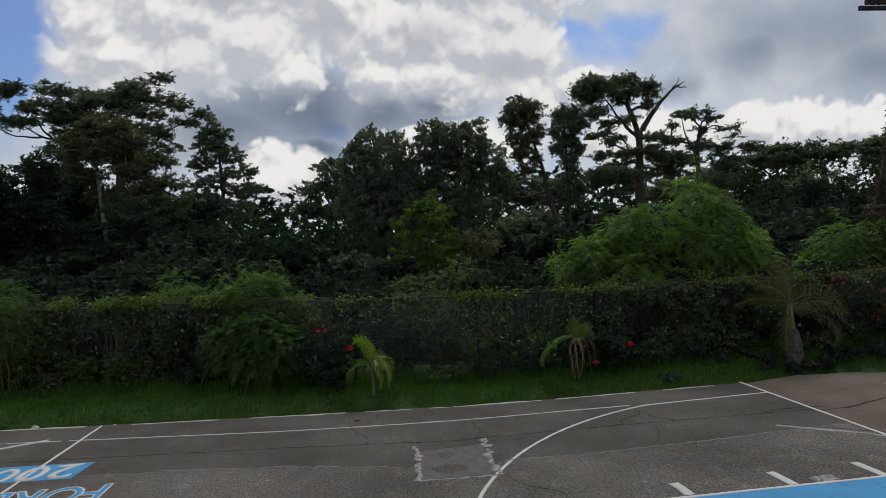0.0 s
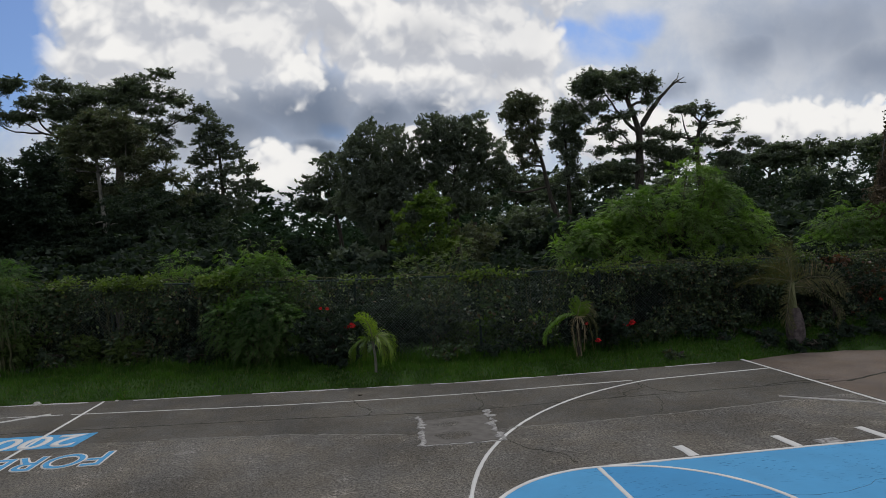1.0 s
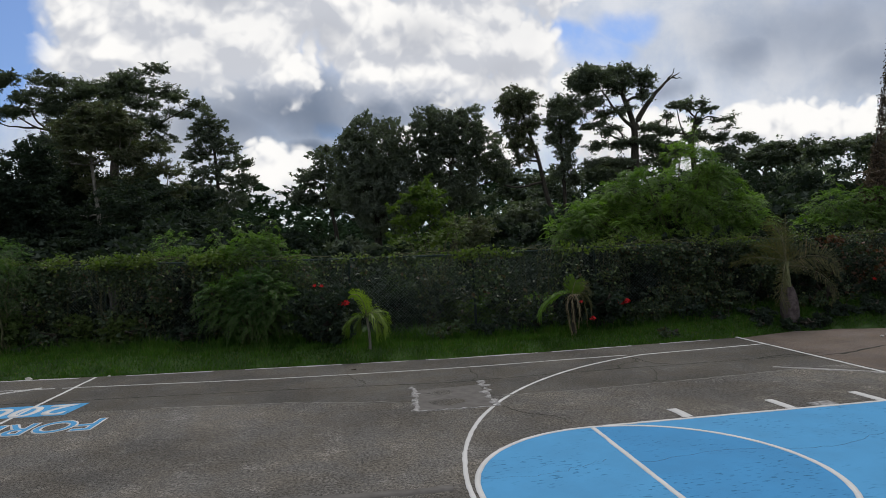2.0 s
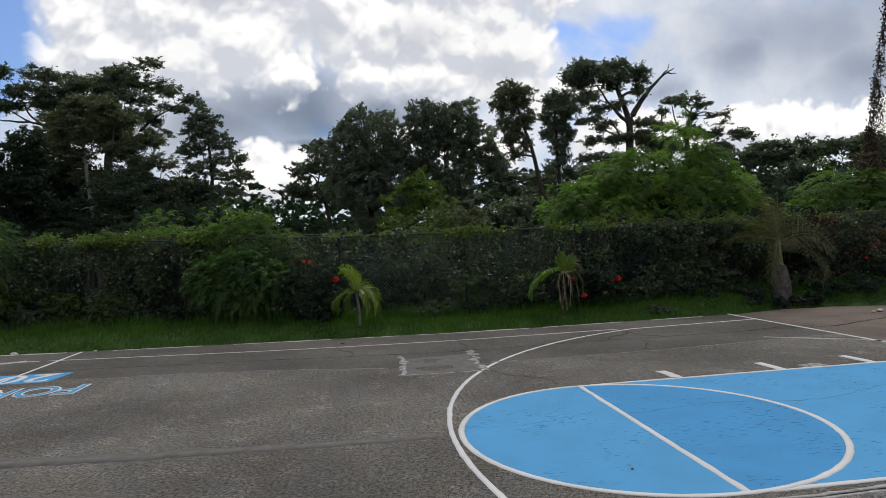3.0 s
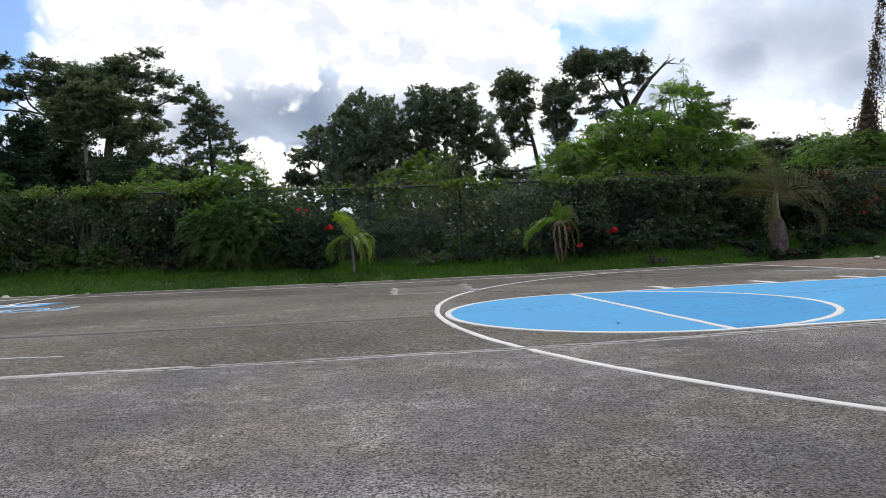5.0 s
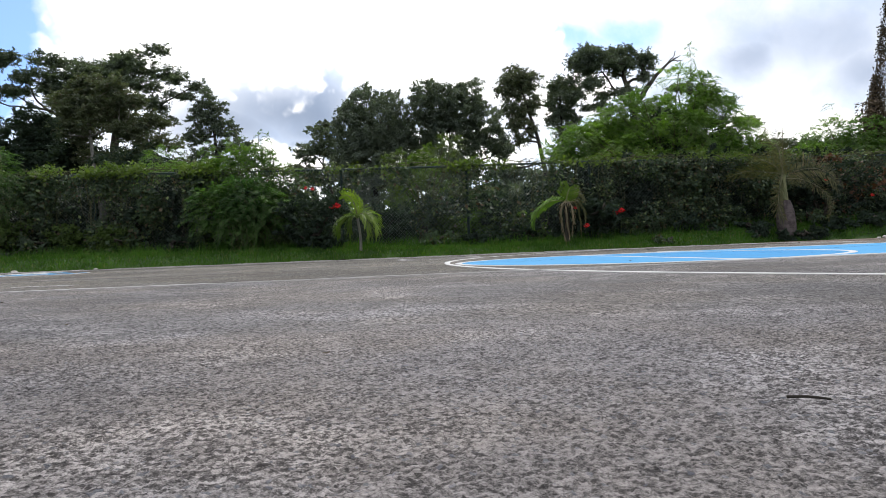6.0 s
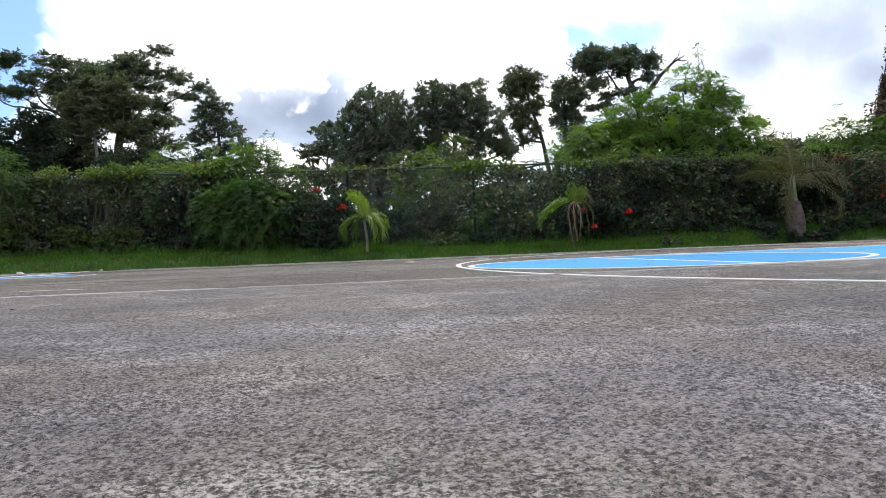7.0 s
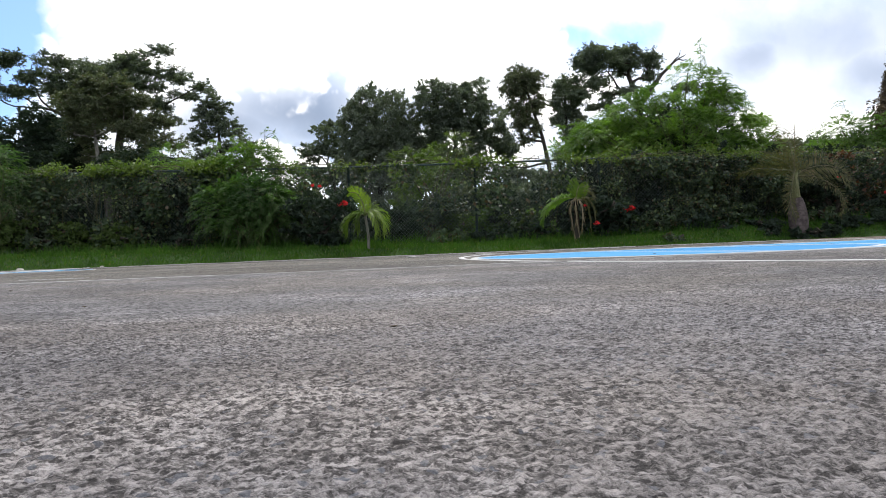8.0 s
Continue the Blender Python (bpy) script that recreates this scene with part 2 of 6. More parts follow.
def ringed_trunk(name, low, high):
    """Smooth grey palm bark with dark leaf-scar rings and lichen blotches."""
    def build(t):
        p = where(t)
        level = add_node(t, "ShaderNodeSeparateXYZ", i0=p).outputs[2]
        wobble = fbm(t, p, 5.0, 4.0, 0.6)
        bands = maths(t, "FRACT", maths(t, "ADD", maths(t, "MULTIPLY", level, 8.5), maths(t, "MULTIPLY", wobble, 0.7)))
        scar = span(t, bands, 0.0, 0.10, 1.0, 0.0)
        blotch = fbm(t, p, 9.0, 6.0, 0.65)
        tone = blend(t, span(t, blotch, 0.3, 0.7), low, high)
        tone = blend(t, maths(t, "MULTIPLY", scar, 0.6), tone, tuple(c * 0.45 for c in low))
        return principled(t, tone, 0.85, maths(t, "SUBTRACT", blotch, maths(t, "MULTIPLY", scar, 0.5)), 0.5, 0.01, spec=0.2)
    return material(name, build)


M_ROUGH = concrete("exposed_aggregate", (0.039, 0.036, 0.031), (0.214, 0.198, 0.176), (0.35, 0.325, 0.295), 0.50, 32.0)
M_NEAR = concrete("scoured_aggregate", (0.029, 0.027, 0.026), (0.285, 0.267, 0.260), (0.46, 0.43, 0.42), 0.72, 80.0)
M_SCOURED = concrete("pitted_aggregate", (0.052, 0.048, 0.047), (0.312, 0.290, 0.284), (0.48, 0.45, 0.44), 0.64, 135.0)
M_SMOOTH = concrete("trowelled_cement", (0.060, 0.056, 0.049), (0.136, 0.126, 0.111), (0.225, 0.210, 0.188), 0.42, 34.0)
M_APRON = concrete("brown_cement", (0.12, 0.095, 0.08), (0.19, 0.155, 0.13), (0.26, 0.22, 0.19), 0.35)
M_FILLER = plain("joint_filler", (0.18, 0.171, 0.162), (0.34, 0.326, 0.312), 14.0, 0.9, 0.5)
M_DULL = plain("grey_joint_mortar", (0.12, 0.112, 0.10), (0.21, 0.20, 0.184), 14.0, 0.9, 0.5)
M_LIME = plain("lime_filler", (0.22, 0.21, 0.20), (0.44, 0.425, 0.41), 14.0, 0.9, 0.5)
M_PATCH = plain("patching_mortar", (0.080, 0.073, 0.066), (0.118, 0.108, 0.099), 7.0, 0.9, 0.5)
M_CHALK = plain("spalled_mortar", (0.10, 0.093, 0.086), (0.36, 0.35, 0.34), 16.0, 0.95, 0.9)
M_CRACK = plain("crack_dirt", (0.018, 0.017, 0.014), (0.045, 0.045, 0.03), 20.0, 0.95, 0.4)
M_WHITE = paint("white_line_paint", (0.56, 0.55, 0.535), 0.30)
M_FAINT = paint("worn_line_paint", (0.47, 0.46, 0.445), 0.80)
M_BLUE = paint("blue_court_paint", (0.082, 0.280, 0.500), 0.0, (0.05, 0.20, 0.42), flecks=0.7, rough=0.72, spec=0.05)
M_DEEP = paint("deep_blue_court_paint", (0.063, 0.242, 0.462), 0.0, (0.04, 0.17, 0.38), flecks=0.8, rough=0.72, spec=0.05)
M_SOIL = plain("soil", (0.018, 0.042, 0.009), (0.040, 0.076, 0.016), 1.5, 0.95, 0.5)
M_GRASS = leaf_material("grass_blades", (0.018, 0.050, 0.008), (0.060, 0.126, 0.018), 0.33, 0.6, 1.3, (0.11, 0.12, 0.045), 0.15)
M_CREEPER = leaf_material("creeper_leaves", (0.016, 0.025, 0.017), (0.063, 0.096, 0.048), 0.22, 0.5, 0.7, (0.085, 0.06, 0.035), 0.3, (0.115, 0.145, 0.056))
# Lit copy of M_CREEPER: sunlight on the hedge top put into leaf colour.
M_SUNLIT = leaf_material("sunlit_creeper_leaves", (0.036, 0.066, 0.014), (0.110, 0.150, 0.030), 0.33, 0.55, 1.2)
M_FEATHER = leaf_material("feathery_leaves", (0.021, 0.054, 0.018), (0.160, 0.260, 0.046), 0.42, 0.6, 0.55, spec=0.2)
# Bluish M_FEATHER, darkened: the bush's shaded lower half put into leaf colour.
M_BLUISH_SHADED = leaf_material("bluish_shaded_leaves", (0.017, 0.046, 0.020), (0.078, 0.140, 0.036), 0.4, 0.6, 0.9, spec=0.12)
M_LIGHT = leaf_material("light_tree_leaves", (0.036, 0.070, 0.016), (0.115, 0.165, 0.032), 0.35, 0.6, 0.5, spec=0.12)
M_DARK = leaf_material("dark_tree_leaves", (0.048, 0.062, 0.050), (0.125, 0.150, 0.104), 0.25, 0.60, 0.25, spec=0.40)
M_OLIVE = leaf_material("olive_tree_leaves", (0.046, 0.057, 0.036), (0.112, 0.125, 0.068), 0.25, 0.62, 0.2, (0.085, 0.07, 0.045), 0.35)
# Near-black leaves; also carries the shade put behind the wire and bush.
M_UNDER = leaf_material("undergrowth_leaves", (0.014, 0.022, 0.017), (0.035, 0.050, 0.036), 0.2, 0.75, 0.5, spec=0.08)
M_WEED = leaf_material("weed_leaves", (0.022, 0.040, 0.012), (0.085, 0.120, 0.034), 0.3, 0.6, 1.2, spec=0.2)
M_FAR = leaf_material("far_wood_leaves", (0.022, 0.042, 0.024), (0.040, 0.062, 0.036), 0.1, 0.9, 0.03, spec=0.04)
M_PALM = leaf_material("palm_leaflets", (0.070, 0.115, 0.015), (0.195, 0.265, 0.040), 0.4, 0.45, 2.0)
M_FROND = leaf_material("olive_palm_leaflets", (0.036, 0.040, 0.018), (0.110, 0.104, 0.046), 0.25, 0.7, 2.0, (0.14, 0.11, 0.065), 0.12)
M_STRAW = leaf_material("dry_palm_leaflets", (0.16, 0.12, 0.07), (0.34, 0.28, 0.19), 0.2, 0.8, 3.0)
M_PETAL = leaf_material("red_petals", (0.36, 0.008, 0.014), (0.66, 0.024, 0.035), 0.25, 0.6, 6.0)
M_RUST_LEAF = leaf_material("russet_leaves", (0.040, 0.022, 0.012), (0.105, 0.042, 0.022), 0.3, 0.5, 2.0)
M_DRY = leaf_material("dry_vine_leaves", (0.036, 0.028, 0.020), (0.115, 0.082, 0.056), 0.15, 0.8, 1.5)
M_BARK = bark_material("dark_bark", (0.022, 0.019, 0.015), (0.085, 0.075, 0.060))
M_PALE_BARK = bark_material("pale_bark", (0.10, 0.095, 0.08), (0.30, 0.285, 0.25))
M_GREY_BARK = bark_material("grey_bark", (0.045, 0.042, 0.038), (0.135, 0.128, 0.118), 14.0)
M_STEM = bark_material("green_stem", (0.05, 0.055, 0.025), (0.13, 0.13, 0.07), 30.0)
M_PALM_TRUNK = ringed_trunk("grey_palm_trunk", (0.040, 0.031, 0.030), (0.105, 0.086, 0.083))
M_RIB = bark_material("pale_frond_rib", (0.09, 0.088, 0.05), (0.18, 0.165, 0.10), 30.0)
M_SHAFT = bark_material("palm_crownshaft", (0.10, 0.115, 0.055), (0.21, 0.21, 0.11), 20.0)
M_POST = plain("green_coated_steel", (0.018, 0.034, 0.030), (0.040, 0.065, 0.058), 20.0, 0.5, 0.1, 0.1)
M_WIRE = plain("coated_wire", (0.030, 0.042, 0.040), (0.070, 0.088, 0.084), 30.0, 0.55, 0.1, 0.1)
M_TIMBER = bark_material("weathered_timber", (0.018, 0.015, 0.014), (0.055, 0.047, 0.042), 12.0)
M_RUST = plain("rusty_steel", (0.06, 0.025, 0.014), (0.16, 0.07, 0.035), 18.0, 0.85, 0.4, 0.2)
M_CABLE = plain("galvanised_cable", (0.10, 0.10, 0.10), (0.20, 0.20, 0.20), 30.0, 0.6, 0.1, 0.4)
M_PALEWALL = plain("cream_render", (0.55, 0.52, 0.46), (0.70, 0.67, 0.60), 1.5, 0.9, 0.1)
M_ROOF = plain("grey_sheet_roof", (0.32, 0.31, 0.30), (0.46, 0.45, 0.43), 2.0, 0.7, 0.1)
M_GLASS = plain("dark_window", (0.03, 0.035, 0.04), (0.05, 0.055, 0.06), 2.0, 0.15, 0.0)
M_CONCRETE_LUMP = plain("broken_concrete", (0.34, 0.32, 0.29), (0.58, 0.55, 0.50), 12.0, 0.95, 0.6)
M_LOG = bark_material("bleached_wood", (0.17, 0.145, 0.11), (0.34, 0.30, 0.24), 15.0)


# ---- mesh helpers ----
RNG = np.random.default_rng(7)


def mesh_of(name, verts, faces):
    """A mesh from an array of places and one or more arrays of faces (all of one corner count each)."""
    mesh = bpy.data.meshes.new(name)
    verts = np.asarray(verts, dtype=np.float32)
    groups = [np.asarray(f, dtype=np.int32) for f in (faces if isinstance(faces, list) else [faces]) if len(f)]
    mesh.vertices.add(len(verts))
    mesh.vertices.foreach_set("co", verts.ravel())
    corners = np.concatenate([g.ravel() for g in groups])
    counts = np.concatenate([np.full(len(g), g.shape[1], dtype=np.int32) for g in groups])
    mesh.loops.add(len(corners))
    mesh.loops.foreach_set("vertex_index", corners)
    mesh.polygons.add(len(counts))
    mesh.polygons.foreach_set("loop_start", np.concatenate([[0], np.cumsum(counts)[:-1]]).astype(np.int32))
    mesh.polygons.foreach_set("loop_total", counts)
    mesh.update(calc_edges=True)
    mesh.validate()
    return mesh


def part(name, source, mat, parent=None, label=""):
    """One mesh object, from a bmesh or a mesh, under a thing or a part."""
    mesh = source
    if isinstance(source, bmesh.types.BMesh):
        mesh = bpy.data.meshes.new(name)
        source.to_mesh(mesh)
        source.free()
    if not mesh.materials:
        mesh.materials.append(mat)
    ob = new(name, mesh)
    ob.parent = parent
    return tagged(ob, label)


def thing(name, label, category, group="", at=(0, 0, 0), kind=""):
    ob = new(name)
    ob.matrix_world = pose(*at)
    ob.empty_display_size = 0.2
    return tagged(ob, label, category, group, kind)


def smooth(ob):
    ob.data.polygons.foreach_set("use_smooth", [True] * len(ob.data.polygons))
    return ob


def joined(pieces):
    """Several (verts, faces) pairs of one corner count as one pair."""
    verts, faces, start = [], [], 0
    for vs, fs in pieces:
        verts.append(np.asarray(vs, dtype=float))
        faces.append(np.asarray(fs, dtype=int) + start)
        start += len(vs)
    return np.concatenate(verts), np.concatenate(faces)


def tube(points, radii, sides=6):
    """A tapered round bar along a line of points, with closed ends (as quads)."""
    pts = np.asarray(points, dtype=float)
    n = len(pts)
    radii = np.linspace(radii[0], radii[1], n) if len(radii) == 2 else np.asarray(radii, dtype=float)
    along = np.gradient(pts, axis=0)
    along /= np.linalg.norm(along, axis=1)[:, None] + 1e-9
    up = np.where(np.abs(along[:, 2:3]) > 0.9, [[1.0, 0.0, 0.0]], [[0.0, 0.0, 1.0]])
    one = np.cross(along, up)
    one /= np.linalg.norm(one, axis=1)[:, None] + 1e-9
    two = np.cross(along, one)
    turn = np.linspace(0, 2 * np.pi, sides, endpoint=False)
    ring = np.cos(turn)[None, :, None] * one[:, None] + np.sin(turn)[None, :, None] * two[:, None]
    verts = (pts[:, None] + ring * radii[:, None, None]).reshape(-1, 3)
    i, k = np.meshgrid(np.arange(n - 1), np.arange(sides), indexing="ij")
    k2 = (k + 1) % sides
    faces = np.stack([i * sides + k, (i + 1) * sides + k, (i + 1) * sides + k2, i * sides + k2], axis=-1).reshape(-1, 4)
    caps = []
    for base in (0, (n - 1) * sides):
        for j in range(1, sides - 2, 2):
            caps.append([base, base + j, base + j + 1, base + (j + 2) % sides])
    return verts, np.concatenate([faces, np.array(caps, dtype=int).reshape(-1, 4)])


def bend(points, steps=6, sway=0.0, rng=RNG):
    """A smooth line through the points, with a little sway."""
    pts = np.asarray(points, dtype=float)
    at = np.linspace(0, len(pts) - 1, steps * (len(pts) - 1) + 1)
    i = np.clip(at.astype(int), 0, len(pts) - 2)
    f = (at - i)[:, None]
    p0, p1, p2, p3 = pts[np.clip(i - 1, 0, None)], pts[i], pts[i + 1], pts[np.clip(i + 2, None, len(pts) - 1)]
    line = 0.5 * (2 * p1 + (p2 - p0) * f + (2 * p0 - 5 * p1 + 4 * p2 - p3) * f ** 2 + (3 * p1 - p0 - 3 * p2 + p3) * f ** 3)
    if sway:
        wave = rng.normal(size=line.shape) * sway
        wave[0] = wave[-1] = 0
        line = line + wave
    return line


def unit(a):
    return a / (np.linalg.norm(a, axis=-1, keepdims=True) + 1e-9)


def blades(roots, ways, sides, lengths, widths, fold=0.15):
    """Leaves: a pointed, slightly folded quad each, from its root along its way."""
    roots, ways, sides = np.asarray(roots, float), unit(np.asarray(ways, float)), np.asarray(sides, float)
    sides = unit(sides - ways * (sides * ways).sum(-1, keepdims=True))
    normal = np.cross(ways, sides)
    L, W = np.asarray(lengths, float)[:, None], np.asarray(widths, float)[:, None]
    middle = roots + ways * L * 0.45
    verts = np.stack([roots, middle + sides * W * 0.5 + normal * W * fold, roots + ways * L, middle - sides * W * 0.5 + normal * W * fold], axis=1)
    return verts.reshape(-1, 3), np.arange(len(roots) * 4).reshape(-1, 4)


def slivers(roots, ways, sides, lengths, widths):
    """Far leaves: one pointed triangle each."""
    roots, ways, sides = np.asarray(roots, float), unit(np.asarray(ways, float)), np.asarray(sides, float)
    sides = unit(sides - ways * (sides * ways).sum(-1, keepdims=True))
    L, W = np.asarray(lengths, float)[:, None], np.asarray(widths, float)[:, None]
    verts = np.stack([roots + sides * W * 0.62, roots + ways * L, roots - sides * W * 0.62], axis=1)
    return verts.reshape(-1, 3), np.arange(len(roots) * 3).reshape(-1, 3)


def random_ways(n, rng, lift=0.0, flat=1.0):
    d = unit(rng.normal(size=(n, 3)))
    d[:, 2] = d[:, 2] * flat + lift
    return unit(d)


def box(x0, x1, y0, y1, z0, z1, bevel=0.0):
    bm = bmesh.new()
    bmesh.ops.create_cube(bm, size=1.0, matrix=Matrix.LocRotScale(((x0 + x1) / 2, (y0 + y1) / 2, (z0 + z1) / 2), None, (x1 - x0, y1 - y0, z1 - z0)))
    if bevel:
        bmesh.ops.bevel(bm, geom=bm.edges[:], offset=bevel, segments=2, affect="EDGES")
    return bm


# ---- the lie of the land ----
EDGE = [(-60.0, 12.2), (-14.0, 8.95), (-9.8, 8.40), (-8.4, 8.20), (-4.4, 7.78), (-1.1, 7.46), (1.3, 7.42), (5.6, 7.52), (6.9, 7.85), (8.2, 7.75), (9.6, 7.1), (12.0, 6.6), (60.0, 6.0)]
FENCE = [(-30.0, 14.6), (-9.3, 11.15), (-3.1, 10.05), (-0.08, 9.62), (3.0, 9.5), (7.4, 9.45), (12.0, 9.4), (26.0, 9.6)]


def along_line(line, x):
    return np.interp(x, [p[0] for p in line], [p[1] for p in line])


def lie(x, y):
    """Height of the soil: level beside the court, a low bank to the fence, then falling away to a valley and rising to far hills."""
    x, y = np.asarray(x, float), np.asarray(y, float)
    edge, fence = along_line(EDGE, x), along_line(FENCE, x)
    bank = np.clip((y - edge) / 1.0, 0, 1)
    z = -0.05 + np.interp(x, [-16.0, -9.0, -3.0, 1.0, 4.0, 6.5, 9.0], [0.36, 0.32, 0.24, 0.18, 0.24, 0.38, 0.42]) * bank * bank * (3 - 2 * bank)
    z = z - 2.6 * np.clip((y - fence - 1.5) / 30, 0, 1) ** 1.3
    z = z + 16.0 * np.clip((y - 150) / 260, 0, 1) ** 1.2
    return np.where(y < edge - 0.35, -0.12, z)


def stretch(lo, hi, mid_lo, mid_hi, fine, coarse):
    near = np.arange(mid_lo, mid_hi, fine)
    far_hi = mid_hi + np.geomspace(fine, hi - mid_hi, coarse)
    far_lo = mid_lo - np.geomspace(fine, mid_lo - lo, coarse)
    return np.concatenate([far_lo[::-1], near, far_hi])


gx, gy = stretch(-2500, 2500, -20, 20, 0.5, 22), stretch(-2500, 2500, 5.0, 14.0, 0.2, 26)
X, Y = np.meshgrid(gx, gy, indexing="ij")
Z = lie(X, Y)
rows, cols = X.shape
i, k = np.meshgrid(np.arange(rows - 1), np.arange(cols - 1), indexing="ij")
quads = np.stack([i * cols + k, (i + 1) * cols + k, (i + 1) * cols + k + 1, i * cols + k + 1], -1).reshape(-1, 4)
ground = part("ground", mesh_of("ground", np.stack([X, Y, Z], -1).reshape(-1, 3), quads), M_SOIL)
tagged(ground, "dark soil under grass falling away to woods", "ground", kind="structure")


# ---- the court ----
court = thing("pavement", "weathered outdoor basketball court of cement slabs", "court", kind="structure")


def slab(outline, mat, label, top=0.0, thick=0.11):
    bm = bmesh.new()
    upper = [bm.verts.new((x, y, top)) for x, y in outline]
    face = bm.faces.new(upper)
    if face.normal.z < 0:
        face.normal_flip()
    made = bmesh.ops.extrude_face_region(bm, geom=[face])
    for vert in [g for g in made["geom"] if isinstance(g, bmesh.types.BMVert)]:
        vert.co.z -= thick
    bmesh.ops.recalc_face_normals(bm, faces=bm.faces[:])
    return part("slab", bm, mat, court, label)


def wavy(x0, x1, base, step=0.6, amount=0.012, seed=1):
    rng = np.random.default_rng(seed)
    xs = np.linspace(x0, x1, int((x1 - x0) / step) + 1)
    return [(float(x), float(base(x) + rng.normal() * amount)) for x in xs]


def joint_one(x):
    return np.interp(x, [-30, -9, -4.2, -1.4, 1.1, 5.0, 5.9], [7.0, 6.0, 5.48, 5.06, 5.14, 5.12, 5.1])


def joint_two(x):
    return np.interp(x, [-30, -9, -4.1, -2.2, 0.6, 2.6, 5.2, 5.9], [6.0, 5.2, 4.45, 3.86, 3.78, 3.88, 4.12, 4.2])


def joint_three(x):
    return np.interp(x, [-30, -4.7, -3.5, -2.5, -1.57, -0.9, 0.0, 1.0, 5.9], [-1.8, -1.96, -2.02, -2.06, -2.10, -2.10, -2.04, -2.01, -1.95])


X_LEFT, X_BASE = -30.0, 5.56
gap = 0.007
far_edge = [(x, y) for x, y in wavy(X_LEFT, X_BASE, lambda x: along_line(EDGE, x) + 0.02, 0.45, 0.02, 3)]
j1 = wavy(X_LEFT, X_BASE, joint_one, 0.5, 0.010, 4)
j2 = wavy(X_LEFT, X_BASE, joint_two, 0.5, 0.008, 5)
j3 = wavy(X_LEFT, X_BASE, joint_three, 0.5, 0.006, 6)
slab(far_edge + [(x, y + gap) for x, y in reversed(j1)], M_SMOOTH, "smooth trowelled cement strip")
slab([(x, y - gap) for x, y in j1] + [(x, y + gap * 0.6) for x, y in reversed(j2)], M_SMOOTH, "smooth trowelled cement strip")
slab([(x, y - gap * 0.6) for x, y in j2] + [(x, y + gap) for x, y in reversed(j3)], M_ROUGH, "rough exposed aggregate cement")
slab([(x, y - gap) for x, y in j3] + [(X_BASE, -22.0), (X_LEFT, -22.0)], M_NEAR, "rough exposed aggregate cement")
apron_edge = [(x, y) for x, y in wavy(X_BASE + 0.005, 24.0, lambda x: along_line(EDGE, x) + 0.02, 0.5, 0.05, 8)]
apron_joint = wavy(X_BASE + 0.005, 24.0, lambda x: np.interp(x, [5.9, 7.4, 9.0, 24.0], [5.35, 5.85, 6.25, 6.9]) - 0.35, 0.5, 0.02, 9)
slab(apron_edge + [(x, y + 0.016) for x, y in reversed(apron_joint)], M_APRON, "brownish cement apron")
slab([(x, y - 0.016) for x, y in apron_joint] + [(24.0, -22.0), (X_BASE + 0.005, -22.0)], M_APRON, "brownish cement apron")


def ribbon(name, points, width, mat, z, label="", ragged=0.0, seed=1, parent=None, closed=False):
    """A flat strip with a little body along a line."""
    rng = np.random.default_rng(seed)
    pts = np.asarray(points, float)
    d = np.gradient(pts, axis=0)
    if closed:
        d = np.roll(pts, -1, 0) - np.roll(pts, 1, 0)
    d = unit(d)
    side = np.stack([-d[:, 1], d[:, 0]], -1)
    w = np.broadcast_to(np.asarray(width, float), (len(pts),))[:, None] / 2
    left = pts + side * (w + rng.normal(size=(len(pts), 1)) * ragged)
    right = pts - side * (w + rng.normal(size=(len(pts), 1)) * ragged)
    n = len(pts)
    levels = [np.concatenate([left, np.full((n, 1), z)], 1), np.concatenate([right, np.full((n, 1), z)], 1),
              np.concatenate([left, np.full((n, 1), -0.004)], 1), np.concatenate([right, np.full((n, 1), -0.004)], 1)]
    verts = np.concatenate(levels)
    faces = []
    for a in range(n if closed else n - 1):
        b = (a + 1) % n
        faces += [[a, n + a, n + b, b], [2 * n + a, a, b, 2 * n + b], [n + a, 3 * n + a, 3 * n + b, n + b]]
    return part(name, mesh_of(name, verts, np.array(faces)), mat, parent, label)


def straight(a, b, step=0.12):
    n = max(2, int(math.dist(a, b) / step))
    return np.linspace(a, b, n)


def arc(cx, cy, r, a0, a1, n=90):
    t = np.radians(np.linspace(a0, a1, n))
    return np.stack([cx + r * np.cos(t), cy + r * np.sin(t)], -1)


# painted key and lines
markings = thing("court_markings", "white and blue painted basketball court lines", "court markings", kind="structure")
LINE = 0.06


def sheet(name, outline, mat, z, label, parent=markings):
    bm = bmesh.new()
    face = bm.faces.new([bm.verts.new((float(x), float(y), z)) for x, y in outline])
    bm.normal_update()
    if face.normal.z < 0:
        face.normal_flip()
    made = bmesh.ops.extrude_face_region(bm, geom=[face])
    for vert in [g for g in made["geom"] if isinstance(g, bmesh.types.BMVert)]:
        vert.co.z = -0.004
    bmesh.ops.recalc_face_normals(bm, faces=bm.faces[:])
    return part(name, bm, mat, parent, label)


def resting(outline):
    return [(float(x), float(y)) for x, y in outline]


def ring(r, a0, a1, n):
    """The free-throw circle as it was painted, a little longer across than along."""
    t = np.radians(np.linspace(a0, a1, n))
    return np.stack([-0.035 + r * 0.978 * np.cos(t), -0.048 + r * 1.022 * np.sin(t)], -1)


